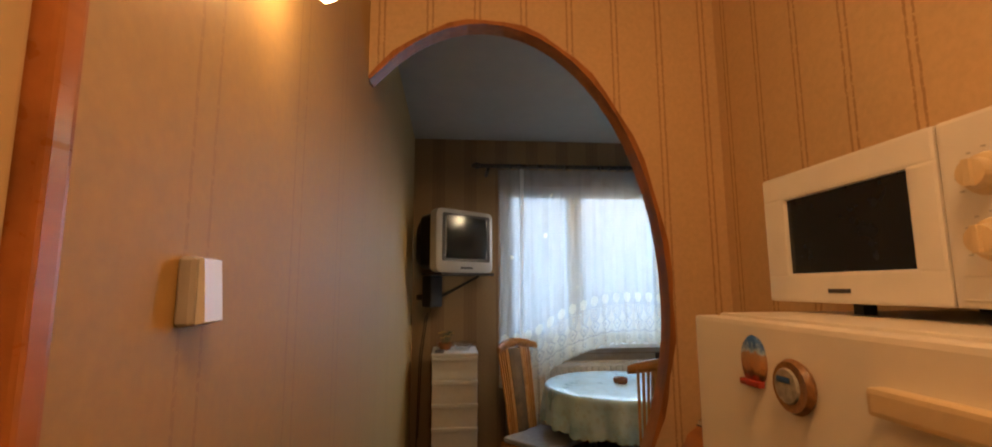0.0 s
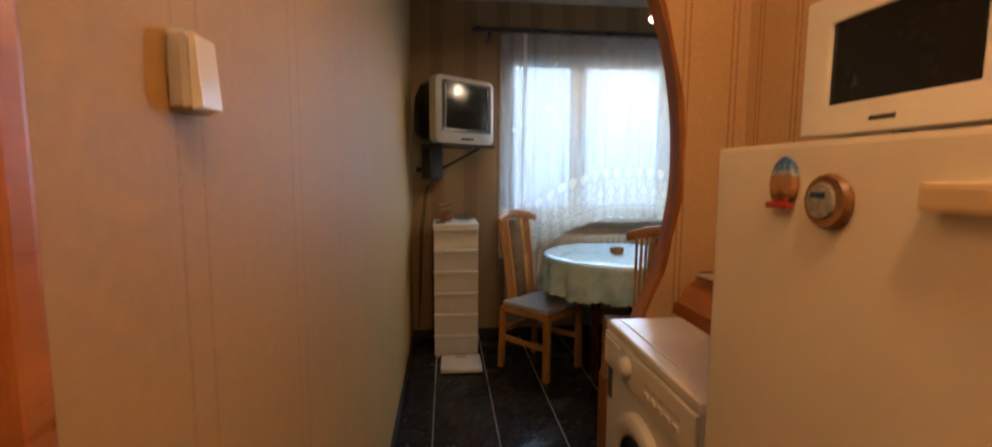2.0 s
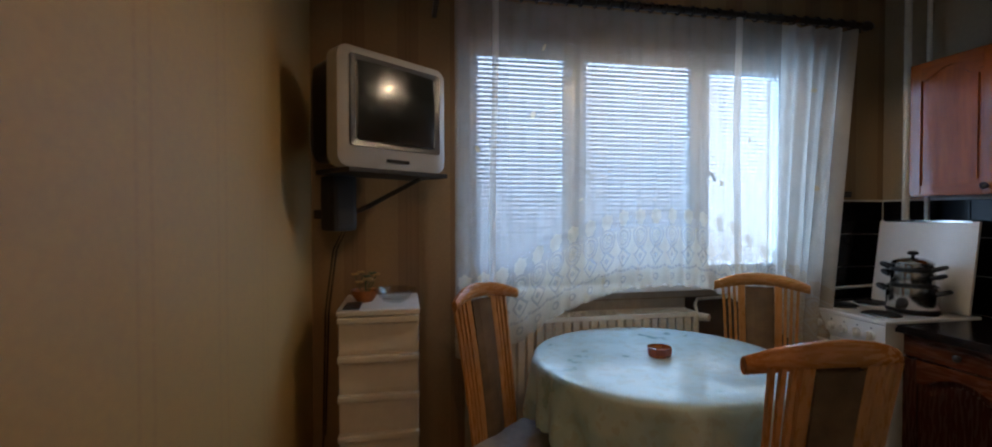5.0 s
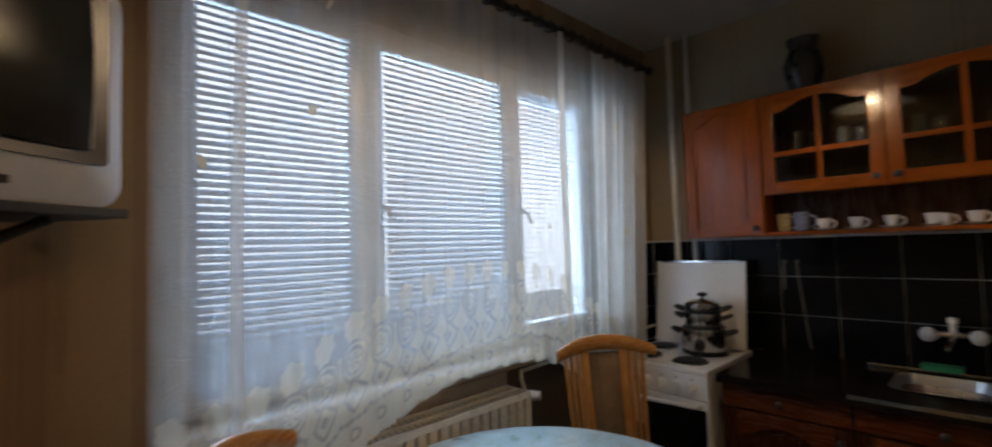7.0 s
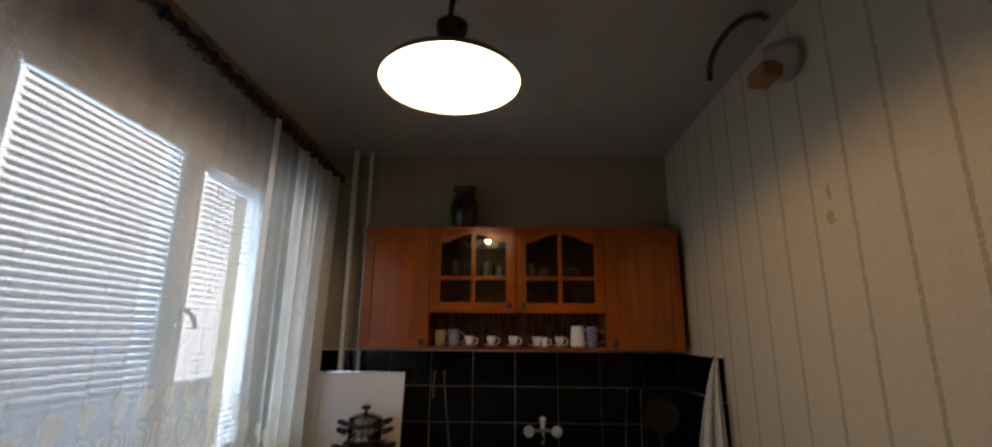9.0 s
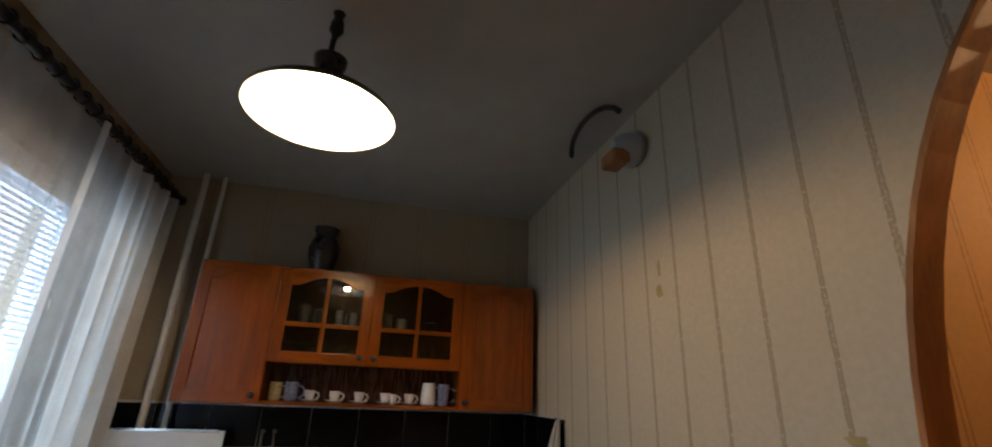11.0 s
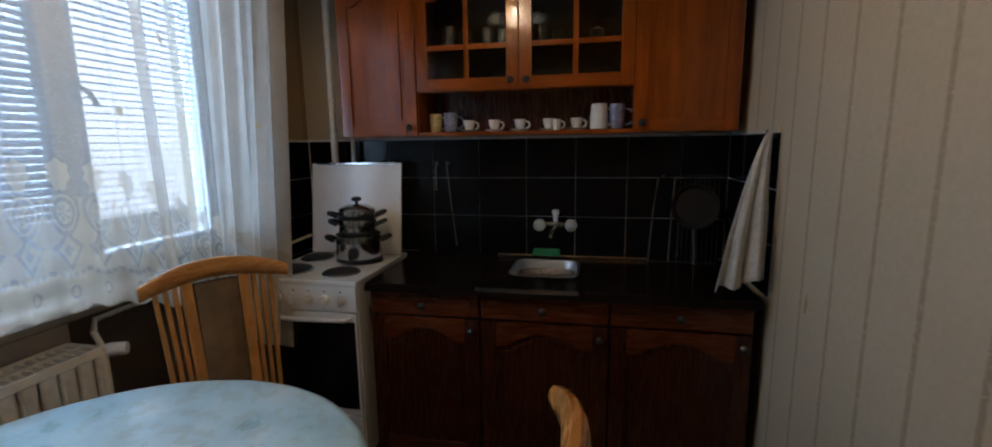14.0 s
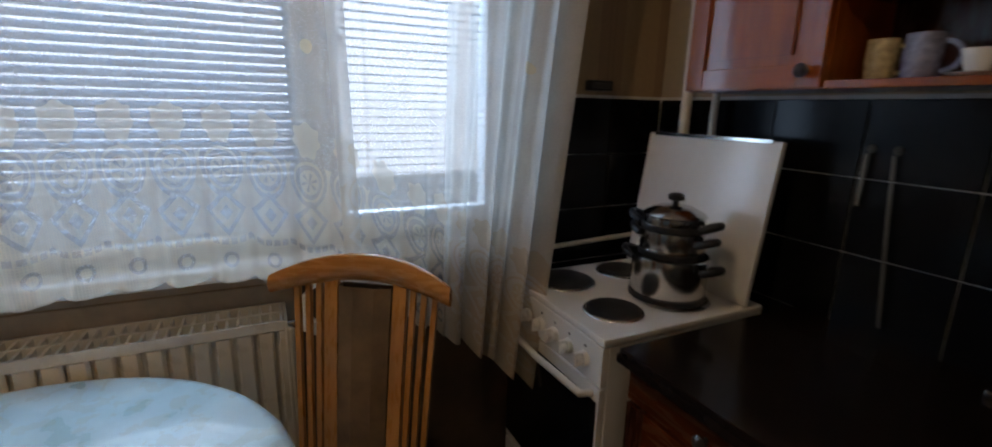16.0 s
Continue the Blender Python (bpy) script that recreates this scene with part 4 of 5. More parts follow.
# ---- fridge corner of the hall ----
fg = thing("fridge", "cream-white fridge with magnets standing against the hall wall", "fridge")
FX, FY0, FY1, FZ = 0.95, 1.88, 2.48, 1.392
part("body", bbox(FX + 0.05, RX - 0.01, FY0, FY1, 0.03, FZ, 0.006), M_FRIDGE, fg)
fd = part("door", bbox(FX, FX + 0.045, FY0, FY1, 0.42, FZ - 0.004, 0.008), M_FRIDGE, fg)
part("handle", bbox(FX - 0.022, FX + 0.002, 1.955, 2.085, 1.305, 1.335, 0.006), M_YELLOWED, fd, "yellowed long grip handle")
part("lower_door", bbox(FX, FX + 0.045, FY0, FY1, 0.05, 0.412, 0.008), M_FRIDGE, fg)
for y in (FY0 + 0.05, FY1 - 0.05):
    part("foot", lathe([(0, 0), (0.02, 0), (0.02, 0.03), (0, 0.03)], 10, m=pose(1.05, y, 0)), M_BLACK, fg)
part("hinge", bbox(FX + 0.01, FX + 0.06, FY1 - 0.002, FY1 + 0.008, 1.24, 1.27, 0.002), M_YELLOWED, fg)

mg = thing("fridge_magnet", "oval souvenir magnet with blue top and red base", "magnet", group="fridge magnets")
M_MBLUE, M_MRED, M_MBROWN = [plain(n, c, 0.4, var=0.5, scale=160, bump=0.2) for n, c in (("magnet_blue", (0.03, 0.10, 0.28)), ("magnet_red", (0.45, 0.05, 0.03)), ("magnet_brown", (0.34, 0.17, 0.06)))]
M_SOUV = Mat("painted_souvenir", 0.35)
zz = M_SOUV.math("ADD", M_SOUV.math("DIVIDE", M_SOUV.math("SUBTRACT", M_SOUV.node("SeparateXYZ", Vector=M_SOUV.coord()).outputs[2], 1.287), 0.078), M_SOUV.math("MULTIPLY", M_SOUV.math("SUBTRACT", M_SOUV.noise(110, 3), 0.5), 0.45))
M_SOUV.colour(M_SOUV.ramp(zz, [(0.08, (0.16, 0.06, 0.03)), (0.2, (0.42, 0.05, 0.03)), (0.3, (0.10, 0.05, 0.02)), (0.45, (0.42, 0.20, 0.07)), (0.66, (0.34, 0.20, 0.10)), (0.74, (0.30, 0.42, 0.55)), (0.88, (0.02, 0.10, 0.32))]))
M_SOUV.bump(M_SOUV.noise(150, 3), 0.5, 0.002)
part("body", lathe([(0, 0), (0.03, 0), (0.032, 0.005), (0.028, 0.010), (0, 0.012)], 24, m=pose(FX, 2.300, 1.329, 0, -90, 0) @ Matrix.Diagonal((1.22, 0.84, 1, 1))), M_SOUV.m, mg, "oval relief in blue, brown and red", smooth=True)
part("base", bbox(FX - 0.014, FX - 0.002, 2.280, 2.326, 1.292, 1.302, 0.004), M_MRED, mg, "red painted base")
mg = thing("fridge_magnet", "round brown magnet with a pale picture", "magnet", group="fridge magnets")
part("rim", lathe([(0, 0), (0.034, 0), (0.037, 0.006), (0.033, 0.013), (0.025, 0.011), (0, 0.011)], 20, m=pose(FX, 2.215, 1.308, 0, -90, 0)), M_MBROWN, mg, smooth=True)
part("picture", lathe([(0.024, 0.0112), (0.022, 0.014), (0, 0.014)], 18, m=pose(FX, 2.221, 1.308, 0, -90, 0)), plain("pale_picture", (0.52, 0.50, 0.44), 0.4, var=0.6, scale=90), mg)
part("figure", bbox(FX - 0.016, FX - 0.013, 2.212, 2.236, 1.312, 1.320, 0.002), M_MBLUE, mg)

mw = thing("microwave", "white microwave oven with a black window and two dials", "microwave")
OX, OY0, OY1, OZ0, OZ1 = 1.13, 2.045, 2.513, 1.412, 1.655
part("body", bbox(OX + 0.03, RX - 0.03, OY0, OY1, OZ0, OZ1, 0.008), M_PLASTIC, mw)
md = bbox(OX, OX + 0.03, 2.158, OY1, OZ0, OZ0 + 0.052, 0.006)
bbox(OX, OX + 0.03, 2.158, OY1, OZ1 - 0.05, OZ1, 0.006, md)
bbox(OX, OX + 0.03, 2.455, OY1, OZ0 + 0.045, OZ1 - 0.045, 0.006, md)
bbox(OX, OX + 0.03, 2.158, 2.203, OZ0 + 0.045, OZ1 - 0.045, 0.006, md)
md = part("door", md, M_PLASTIC, mw)
part("window", bbox(OX + 0.008, OX + 0.03, 2.20, 2.458, OZ0 + 0.05, OZ1 - 0.048), plain("black_window", (0.004, 0.004, 0.004), 0.25, bump=0), md)
part("maker_mark", bbox(OX - 0.001, OX + 0.004, 2.316, 2.362, OZ0 + 0.017, OZ0 + 0.024), M_GREY, md, "small grey maker's mark")
cpn = part("control_panel", bbox(OX, OX + 0.03, OY0, 2.155, OZ0, OZ1, 0.006), M_PLASTIC, mw)
for z in (1.575, 1.495):
    dk = lathe([(0, 0), (0.027, 0), (0.025, 0.006), (0.019, 0.010), (0.017, 0.024), (0, 0.026)], 20, m=pose(OX, 2.10, z, 0, -90, 0))
    bbox(OX - 0.03, OX - 0.01, 2.095, 2.105, z - 0.017, z + 0.017, 0.003, dk)
    part("dial", dk, M_YELLOWED, cpn, "yellowed control dial")
    for k in range(9):
        a = radians(30 * k - 30)
        part("dial_mark", bbox(OX - 0.0012, OX + 0.001, 2.10 + 0.034 * math.cos(a) - 0.0025, 2.10 + 0.034 * math.cos(a) + 0.0025, z + 0.034 * math.sin(a) - 0.001, z + 0.034 * math.sin(a) + 0.001), M_SILVER, cpn)
part("door_button", bbox(OX - 0.003, OX + 0.002, 2.06, 2.142, OZ0 + 0.01, OZ0 + 0.04, 0.002), M_PLASTIC, cpn)
for y in (OY0 + 0.06, 2.36):
    part("foot", bbox(OX + 0.05, OX + 0.075, y - 0.01, y + 0.01, FZ, OZ0 + 0.002), M_BLACK, mw)
    part("foot", bbox(RX - 0.09, RX - 0.065, y - 0.01, y + 0.01, FZ, OZ0 + 0.002), M_BLACK, mw)

wm = thing("washing_machine", "white front-loading washing machine in the hall", "washing machine")
VX, VY0, VY1, VZ = 0.985, 2.55, 3.13, 0.87
part("body", bbox(VX, RX - 0.01, VY0, VY1, 0.02, VZ - 0.03, 0.008), M_ENAMEL, wm)
part("top", bbox(VX - 0.006, RX - 0.008, VY0 - 0.004, VY1 + 0.004, VZ - 0.03, VZ, 0.010, seg=3), M_ENAMEL, wm)
part("top_edge", bbox(VX + 0.035, VX + 0.041, VY0 + 0.01, VY1 - 0.01, VZ - 0.001, VZ + 0.002), M_PLASTIC, wm)
fcp = part("control_panel", bbox(VX - 0.012, VX + 0.01, VY0 + 0.003, VY1 - 0.003, 0.735, VZ - 0.032, 0.006), M_PLASTIC, wm)
part("dial", lathe([(0, 0), (0.03, 0), (0.028, 0.015), (0.02, 0.022), (0, 0.023)], 20, m=pose(VX - 0.012, 2.93, 0.79, 0, -90, 0)), M_PLASTIC, fcp, smooth=True)
part("detergent_drawer", bbox(VX - 0.016, VX - 0.004, 2.99, 3.11, 0.755, 0.825, 0.004), M_PLASTIC, fcp)
for k in range(5):
    part("button", bbox(VX - 0.018, VX - 0.008, 2.62 + 0.04 * k, 2.645 + 0.04 * k, 0.765, 0.777, 0.002), M_PLASTIC, fcp)
    part("print_mark", bbox(VX - 0.0132, VX - 0.011, 2.617 + 0.04 * k, 2.648 + 0.04 * k, 0.79, 0.797), M_SILVER, fcp)
wd = part("door", lathe([(0.115, 0.0), (0.12, 0.02), (0.15, 0.032), (0.175, 0.022), (0.18, 0.0)], 40, m=pose(VX, 2.84, 0.50, 0, -90, 0)), M_ENAMEL, wm, "round white door ring", smooth=True)
part("door_glass", lathe([(0.116, 0.012), (0.09, 0.002), (0.05, -0.005), (0, -0.006)], 32, m=pose(VX - 0.006, 2.84, 0.50, 0, -90, 0)), plain("dark_door_glass", (0.01, 0.008, 0.007), 0.08, bump=0), wd, smooth=True)
part("sticker", bbox(VX - 0.0015, VX + 0.001, 3.08, 3.115, 0.62, 0.72), M_GREY, wm, "dark printed sticker")

bx = thing("wooden_box", "orange varnished pine box standing on the washing machine", "box")
prof = [(1.235, VZ + 0.004), (RX - 0.012, VZ + 0.004), (RX - 0.012, 1.01), (1.37, 1.01), (1.31, 0.995), (1.262, 0.96), (1.24, 0.91)]
part("body", prism(prof, "y", 2.60, 3.17), M_BOXWOOD, bx)
part("side_board", prism([(1.225, VZ + 0.003), (1.245, VZ + 0.003), (1.248, 0.91), (1.23, 0.91)], "y", 2.595, 3.175), M_PINE_H, bx)
part("knob", lathe([(0.008, 0), (0.008, 0.012), (0.016, 0.018), (0.014, 0.028), (0, 0.03)], 12, m=pose(1.262, 2.72, 0.955, 0, -60, 0)), M_YELLOWED, bx, smooth=True)
nb = thing("notebook", "spiral-bound notebook with cream pages lying on the wooden box", "notebook", pose(1.39, 2.96, 1.012, 0, 0, 12))
part("page_block", bbox(-0.105, 0.105, -0.15, 0.15, 0.004, 0.014, 0.001), plain("cream_paper", (0.66, 0.58, 0.42), 0.8), nb)
part("cover", bbox(-0.108, 0.108, -0.153, 0.153, 0.0, 0.004), M_GREY, nb)
for k in range(18):
    part("coil", lathe([(0.008, -0.001), (0.010, 0), (0.008, 0.001), (0.008, -0.001)], 10, m=pose(-0.09 + 0.0106 * k, 0.15, 0.008, 0, 90, 0)), M_SOOT, nb)
part("pencil", tube([(-0.06, 0.12, 0.019), (0.08, 0.10, 0.019)], 0.004, 6), M_GREY, nb)

# ---- hall fittings ----
sc = thing("wall_sconce", "wall lamp with a glowing teardrop glass bulb", "lamp")
part("bulb", lathe([(0, -0.085), (0.018, -0.07), (0.036, -0.03), (0.044, 0.01), (0.038, 0.055), (0.02, 0.085), (0.012, 0.10)], 20, m=pose(0.285, 2.335, 1.98)), M_BULB2, sc, "glowing teardrop bulb", smooth=True)
part("socket", lathe([(0.016, 0), (0.02, 0.03), (0.014, 0.06), (0, 0.065)], 14, m=pose(0.285, 2.335, 2.075)), M_CHROME, sc, smooth=True)
part("arm", tube([(0.285, 2.335, 2.13), (0.26, 2.335, 2.165), (0.21, 2.33, 2.12), (LX, 2.325, 2.08)], 0.007, 8), M_CHROME, sc, smooth=True)
part("wall_plate", bbox(LX, LX + 0.012, 2.295, 2.355, 2.01, 2.15, 0.004), M_CHROME, sc)

sw = thing("light_switch", "white rocker light switch with shiny rim on the papered wall", "switch", group="light switches")
part("plate", bbox(LX, LX + 0.020, 2.148, 2.208, 1.40, 1.478, 0.011, seg=3), M_SILVER, sw)
part("rocker", prism([(LX + 0.02, 1.402), (LX + 0.030, 1.405), (LX + 0.025, 1.475), (LX + 0.02, 1.477)], "y", 2.157, 2.199), M_ENAMEL, sw, "white rocker")
sw = thing("light_switch", "old yellowed square switch on the cream papered wall", "switch", group="light switches")
part("plate", bbox(1.37, 1.445, SY1, SY1 + 0.028, 1.378, 1.452, 0.008), M_YELLOWED, sw)
part("rocker", bbox(1.397, 1.42, SY1 + 0.026, SY1 + 0.036, 1.40, 1.432, 0.004), M_CHINA, sw)

# ---- television corner ----
TVM = pose(0.592, 5.04, 1.768, 0, 0, 38)
tv = thing("television", "silver-grey tube television on a wall bracket", "television", TVM)
W, H = 0.52, 0.445
fz = bmesh.new()


def rounded(w, h, r, n=5):
    out = []
    for cx, cz, a0 in ((w - r, h - r, 0), (-w + r, h - r, 90), (-w + r, -h + r, 180), (w - r, -h + r, 270)):
        out += [(cx + r * math.cos(radians(a0 + 90 * k / n)), cz + r * math.sin(radians(a0 + 90 * k / n))) for k in range(n + 1)]
    return out


def loft(rows, bm=None, close=True):
    """Skin outlines of equal count, each (list of (x, z), y)."""
    own = bmesh.new()
    rg = [[own.verts.new((x, y, z)) for x, z in o] for o, y in rows]
    for p, q in zip(rg, rg[1:]):
        for k in range(len(p)):
            own.faces.new((p[k], p[(k + 1) % len(p)], q[(k + 1) % len(q)], q[k]))
    if close:
        own.faces.new(rg[-1])
    return join(bm, own)


def moved(o, dz):
    return [(x, z + dz) for x, z in o]


part("bezel", loft([(rounded(0.02, 0.02, 0.01), -0.021), (rounded(W / 2 - 0.025, H / 2 - 0.025, 0.04), -0.022), (rounded(W / 2, H / 2, 0.045), -0.010), (rounded(W / 2, H / 2, 0.045), 0.06), (rounded(W / 2 - 0.02, H / 2 - 0.02, 0.04), 0.065)]), M_SILVER, tv, "silver front surround", smooth=True)
part("screen_mask", loft([(moved(rounded(W / 2 - 0.068, H / 2 - 0.078, 0.012), 0.024), -0.0235), (moved(rounded(W / 2 - 0.042, H / 2 - 0.054, 0.012), 0.022), -0.028), (moved(rounded(W / 2 - 0.042, H / 2 - 0.054, 0.012), 0.022), -0.010)], close=False), M_GREY, tv)
scr = bmesh.new()
gs = []
for i in range(17):
    for j in range(13):
        u, v = i / 8 - 1, j / 6 - 1
        gs.append(scr.verts.new((u * 0.186, -0.023 - 0.020 * (1 - 0.6 * u * u - 0.4 * v * v), 0.024 + v * 0.147)))
for i in range(16):
    for j in range(12):
        scr.faces.new((gs[i * 13 + j], gs[(i + 1) * 13 + j], gs[(i + 1) * 13 + j + 1], gs[i * 13 + j + 1]))
part("screen", scr, plain("dark_tube_glass", (0.012, 0.013, 0.012), 0.2, var=0.1, bump=0), tv, "dark bulging glass screen", smooth=True)
part("button_slot", bbox(-0.055, 0.055, -0.027, -0.018, -0.198, -0.184, 0.003), M_BLACK, tv)
part("maker_mark", bbox(-0.006, 0.006, -0.026, -0.020, -0.150, -0.144), M_SILVER, tv)
part("rear_case", loft([(rounded(W / 2 - 0.02, H / 2 - 0.02, 0.03), 0.06), (rounded(W / 2 - 0.025, H / 2 - 0.025, 0.04), 0.21), (rounded(0.165, 0.16, 0.04), 0.36), (rounded(0.14, 0.13, 0.03), 0.41)]), M_BLACK, tv, "black rear case")
br = thing("television_bracket", "black metal corner bracket holding the television", "bracket", TVM)
part("tray", bbox(-0.22, 0.27, -0.02, 0.22, -0.242, -0.2235, 0.003), M_SOOT, br)
part("brace", tube([(0.16, 0.03, -0.245), (0.0, 0.20, -0.37), (-0.10, 0.25, -0.42)], 0.010, 8), M_SOOT, br)
part("joint", bbox(-0.16, -0.05, 0.19, 0.30, -0.47, -0.24, 0.02), M_SOOT, br)
part("wall_arm", bbox(-0.125, -0.085, 0.29, 0.42, -0.42, -0.38, 0.006), M_SOOT, br)
for k, (x, z1) in enumerate(((0.235, 0.1), (0.25, 0.3))):
    tagged(part("cable", tube([(x + 0.16, 5.42, 1.40), (x + 0.06, 5.46, 1.2), (x + 0.02, 5.47, 0.9), (x, 5.478, z1)], 0.004, 6), M_SOOT), "black television cable hanging down the corner", "cable", "television cables")

dw = thing("drawer_tower", "narrow white plastic tower of six drawers", "drawer unit")
DX0, DX1, DY0, DY1, DZ = 0.362, 0.690, 5.03, 5.43, 0.985
part("frame", bbox(DX0 + 0.006, DX1 - 0.006, DY0 + 0.025, DY1, 0.015, DZ - 0.02, 0.006), M_PLASTIC, dw)
part("top", bbox(DX0, DX1, DY0, DY1 + 0.004, DZ - 0.022, DZ, 0.007), M_PLASTIC, dw)
for k in range(6):
    z0 = 0.03 + k * 0.157
    f = part("drawer", bbox(DX0 + 0.008, DX1 - 0.008, DY0 + 0.018, DY0 + 0.03, z0, z0 + 0.118, 0.004), M_PLASTIC, dw)
    part("grip", bbox(DX0 + 0.004, DX1 - 0.004, DY0 - 0.010, DY0 + 0.024, z0 + 0.118, z0 + 0.145, 0.008), M_PLASTIC, f)
for x in (DX0 + 0.03, DX1 - 0.03):
    for y in (DY0 + 0.05, DY1 - 0.04):
        part("foot", lathe([(0, 0), (0.014, 0), (0.014, 0.018), (0, 0.018)], 10, m=pose(x, y, 0)), M_PLASTIC, dw)
bowl = part("glass_bowl", lathe([(0, 0.002), (0.035, 0), (0.055, 0.012), (0.085, 0.05), (0.092, 0.058), (0.086, 0.054), (0.05, 0.016), (0, 0.008)], 20), glass("pressed_glass", (0.93, 0.95, 0.96), 0.08))
bowl.matrix_world = pose(0.588, 5.20, DZ + 0.001)
tagged(bowl, "shallow pressed glass bowl on the drawer tower", "bowl")
fp = thing("flower_basket", "small brown basket of dried yellow flowers", "flowers", pose(0.455, 5.25, DZ))
part("basket", lathe([(0, 0.002), (0.035, 0), (0.055, 0.03), (0.06, 0.05), (0.052, 0.048), (0.03, 0.01), (0, 0.008)], 18), M_ARCH, fp, smooth=True)
M_PETAL = plain("dried_petal", (0.52, 0.34, 0.12), 0.8, var=0.4, scale=40)
M_STALK = plain("dull_leaf", (0.10, 0.13, 0.06), 0.8)
rnd = random.Random(4)
for k in range(14):
    a, r = rnd.uniform(0, 6.28), rnd.uniform(0.01, 0.07)
    tip = (r * math.cos(a), r * math.sin(a), rnd.uniform(0.08, 0.13))
    part("stalk", tube([(tip[0] * 0.3, tip[1] * 0.3, 0.03), tip], 0.0015, 5), M_STALK, fp)
    bl = bmesh.new()
    for p in range(6):
        b = 6.28 * p / 6
        own = bmesh.new()
        bmesh.ops.create_icosphere(own, subdivisions=1, radius=0.009)
        own.transform(Matrix.Translation((tip[0] + 0.010 * math.cos(b), tip[1] + 0.010 * math.sin(b), tip[2] + 0.003 * (p % 2))) @ Matrix.Diagonal((1, 1, 0.5, 1)))
        join(bl, own)
    part("blossom" if k % 4 else "leaf_sprig", bl, M_PETAL if k % 4 else M_STALK, fp)
tg_ = tagged(part("tray_mat", bbox(0.385, 0.45, 5.05, 5.20, DZ + 0.001, DZ + 0.006, 0.002), M_CLAY), "small dark mat on the drawer tower", "mat")
bs_ = thing("bathroom_scale", "cream bathroom scale on the tiled floor", "scale", pose(0.555, 4.875, 0.0))
part("body", bbox(-0.14, 0.14, -0.125, 0.125, 0.008, 0.042, 0.012, seg=3), M_PLASTIC, bs_)
part("dial", bbox(-0.04, 0.04, 0.06, 0.105, 0.04, 0.045, 0.003), M_SILVER, bs_)
part("base", bbox(-0.12, 0.12, -0.11, 0.11, 0, 0.01), M_GREY, bs_)

# ---- pendant lamp ----
pd = thing("pendant_lamp", "glowing white dish pendant lamp with a dark stem", "lamp", pose(1.9, 4.505, 0))
dish = part("shade", lathe([(0.215, 2.288), (0.213, 2.290), (0.20, 2.306), (0.15, 2.335), (0.08, 2.355), (0.03, 2.362), (0.0, 2.363)], 48), M_SHADEIN, pd, "white enamelled dish shade", smooth=True)
part("shade_back", lathe([(0.217, 2.288), (0.205, 2.311), (0.155, 2.341), (0.085, 2.361), (0.03, 2.368), (0.0, 2.369)], 48), M_CLAY, pd, "dark outer shade", smooth=True)
part("bulb", lathe([(0, -0.034), (0.02, -0.028), (0.034, -0.004), (0.03, 0.02), (0.016, 0.04), (0.014, 0.05)], 20, m=pose(0, 0, 2.330) @ Matrix.Scale(0.85, 4)), M_BULB, pd, "glowing bulb", smooth=True)
part("cap", lathe([(0.022, 2.366), (0.028, 2.40), (0.050, 2.475), (0.050, 2.49), (0.034, 2.502), (0, 2.505)], 20), M_CLAY, pd, "dark tapered cap", smooth=True)
part("stem", tube([(0, 0, 2.50), (0.004, 0.006, 2.53), (0, 0.002, 2.58), (0, 0, 2.63)], 0.009, 8), M_SOOT, pd)
part("hook", lathe([(0.008, 2.575), (0.022, 2.60), (0.02, 2.63), (0.012, 2.65), (0.02, 2.669), (0, 2.669)], 14), M_SOOT, pd, smooth=True)
part("loop", tube([(0.018, 0, 2.58), (0.03, 0, 2.62), (0.012, 0, 2.655)], 0.004, 6), M_SOOT, pd)

# ---- wall vent fan above the panelling ----
wf = thing("wall_fan", "old dark wall fan with a curved guard near the ceiling", "fan")
arc = [(2.20 + 0.22 * math.cos(a), 3.47 + 0.05 * math.sin(a), 2.555 + 0.085 * math.sin(a)) for a in [radians(20 + 17 * k) for k in range(10)]]
part("guard", tube(arc, 0.012, 8), M_CLAY, wf, "curved dark guard")
part("housing", lathe([(0, 0), (0.055, 0), (0.075, 0.03), (0.06, 0.09), (0.03, 0.12), (0, 0.12)], 20, m=pose(2.10, SY1, 2.48, -90, 0, 0)), M_SILVER, wf, "grey housing", smooth=True)
part("cap", bbox(2.05, 2.16, 3.40, 3.47, 2.40, 2.455, 0.012), M_ARCH, wf, "brown cap")

# ---- towel ----
hk = thing("towel_hook", "small yellowed hook on the papered wall", "hook")
part("plate", bbox(2.893, 2.917, SY1, SY1 + 0.008, 1.41, 1.465, 0.003), M_YELLOWED, hk)
part("arm", tube([(2.905, SY1 + 0.008, 1.43), (2.905, SY1 + 0.035, 1.428), (2.905, SY1 + 0.045, 1.45)], 0.005, 8), M_SOOT, hk)
tw = bmesh.new()
TN, TM = 36, 28
tg = []
for i in range(TN + 1):
    s_ = i / TN
    yb = 3.366 + 0.165 * s_
    zb = 0.935 - 0.045 * s_ ** 1.3 + 0.010 * math.sin(s_ * 9)
    row = []
    for j in range(TM + 1):
        q = j / TM
        gather = q ** 0.75
        y = 3.364 + (yb - 3.364) * gather + 0.012 * s_ * (1 - q)
        z = 1.447 + (zb - 1.447) * q - 0.05 * s_ * (1 - q) * q
        x = 2.885 + (0.020 * gather) * math.sin(s_ * 15 + 1.5 * q) + 0.006 * math.sin(s_ * 37 + 5 * q) * gather - 0.045 * q
        row.append(tw.verts.new((x, y, z)))
    tg.append(row)
for i in range(TN):
    for j in range(TM):
        tw.faces.new((tg[i][j], tg[i + 1][j], tg[i + 1][j + 1], tg[i][j + 1]))
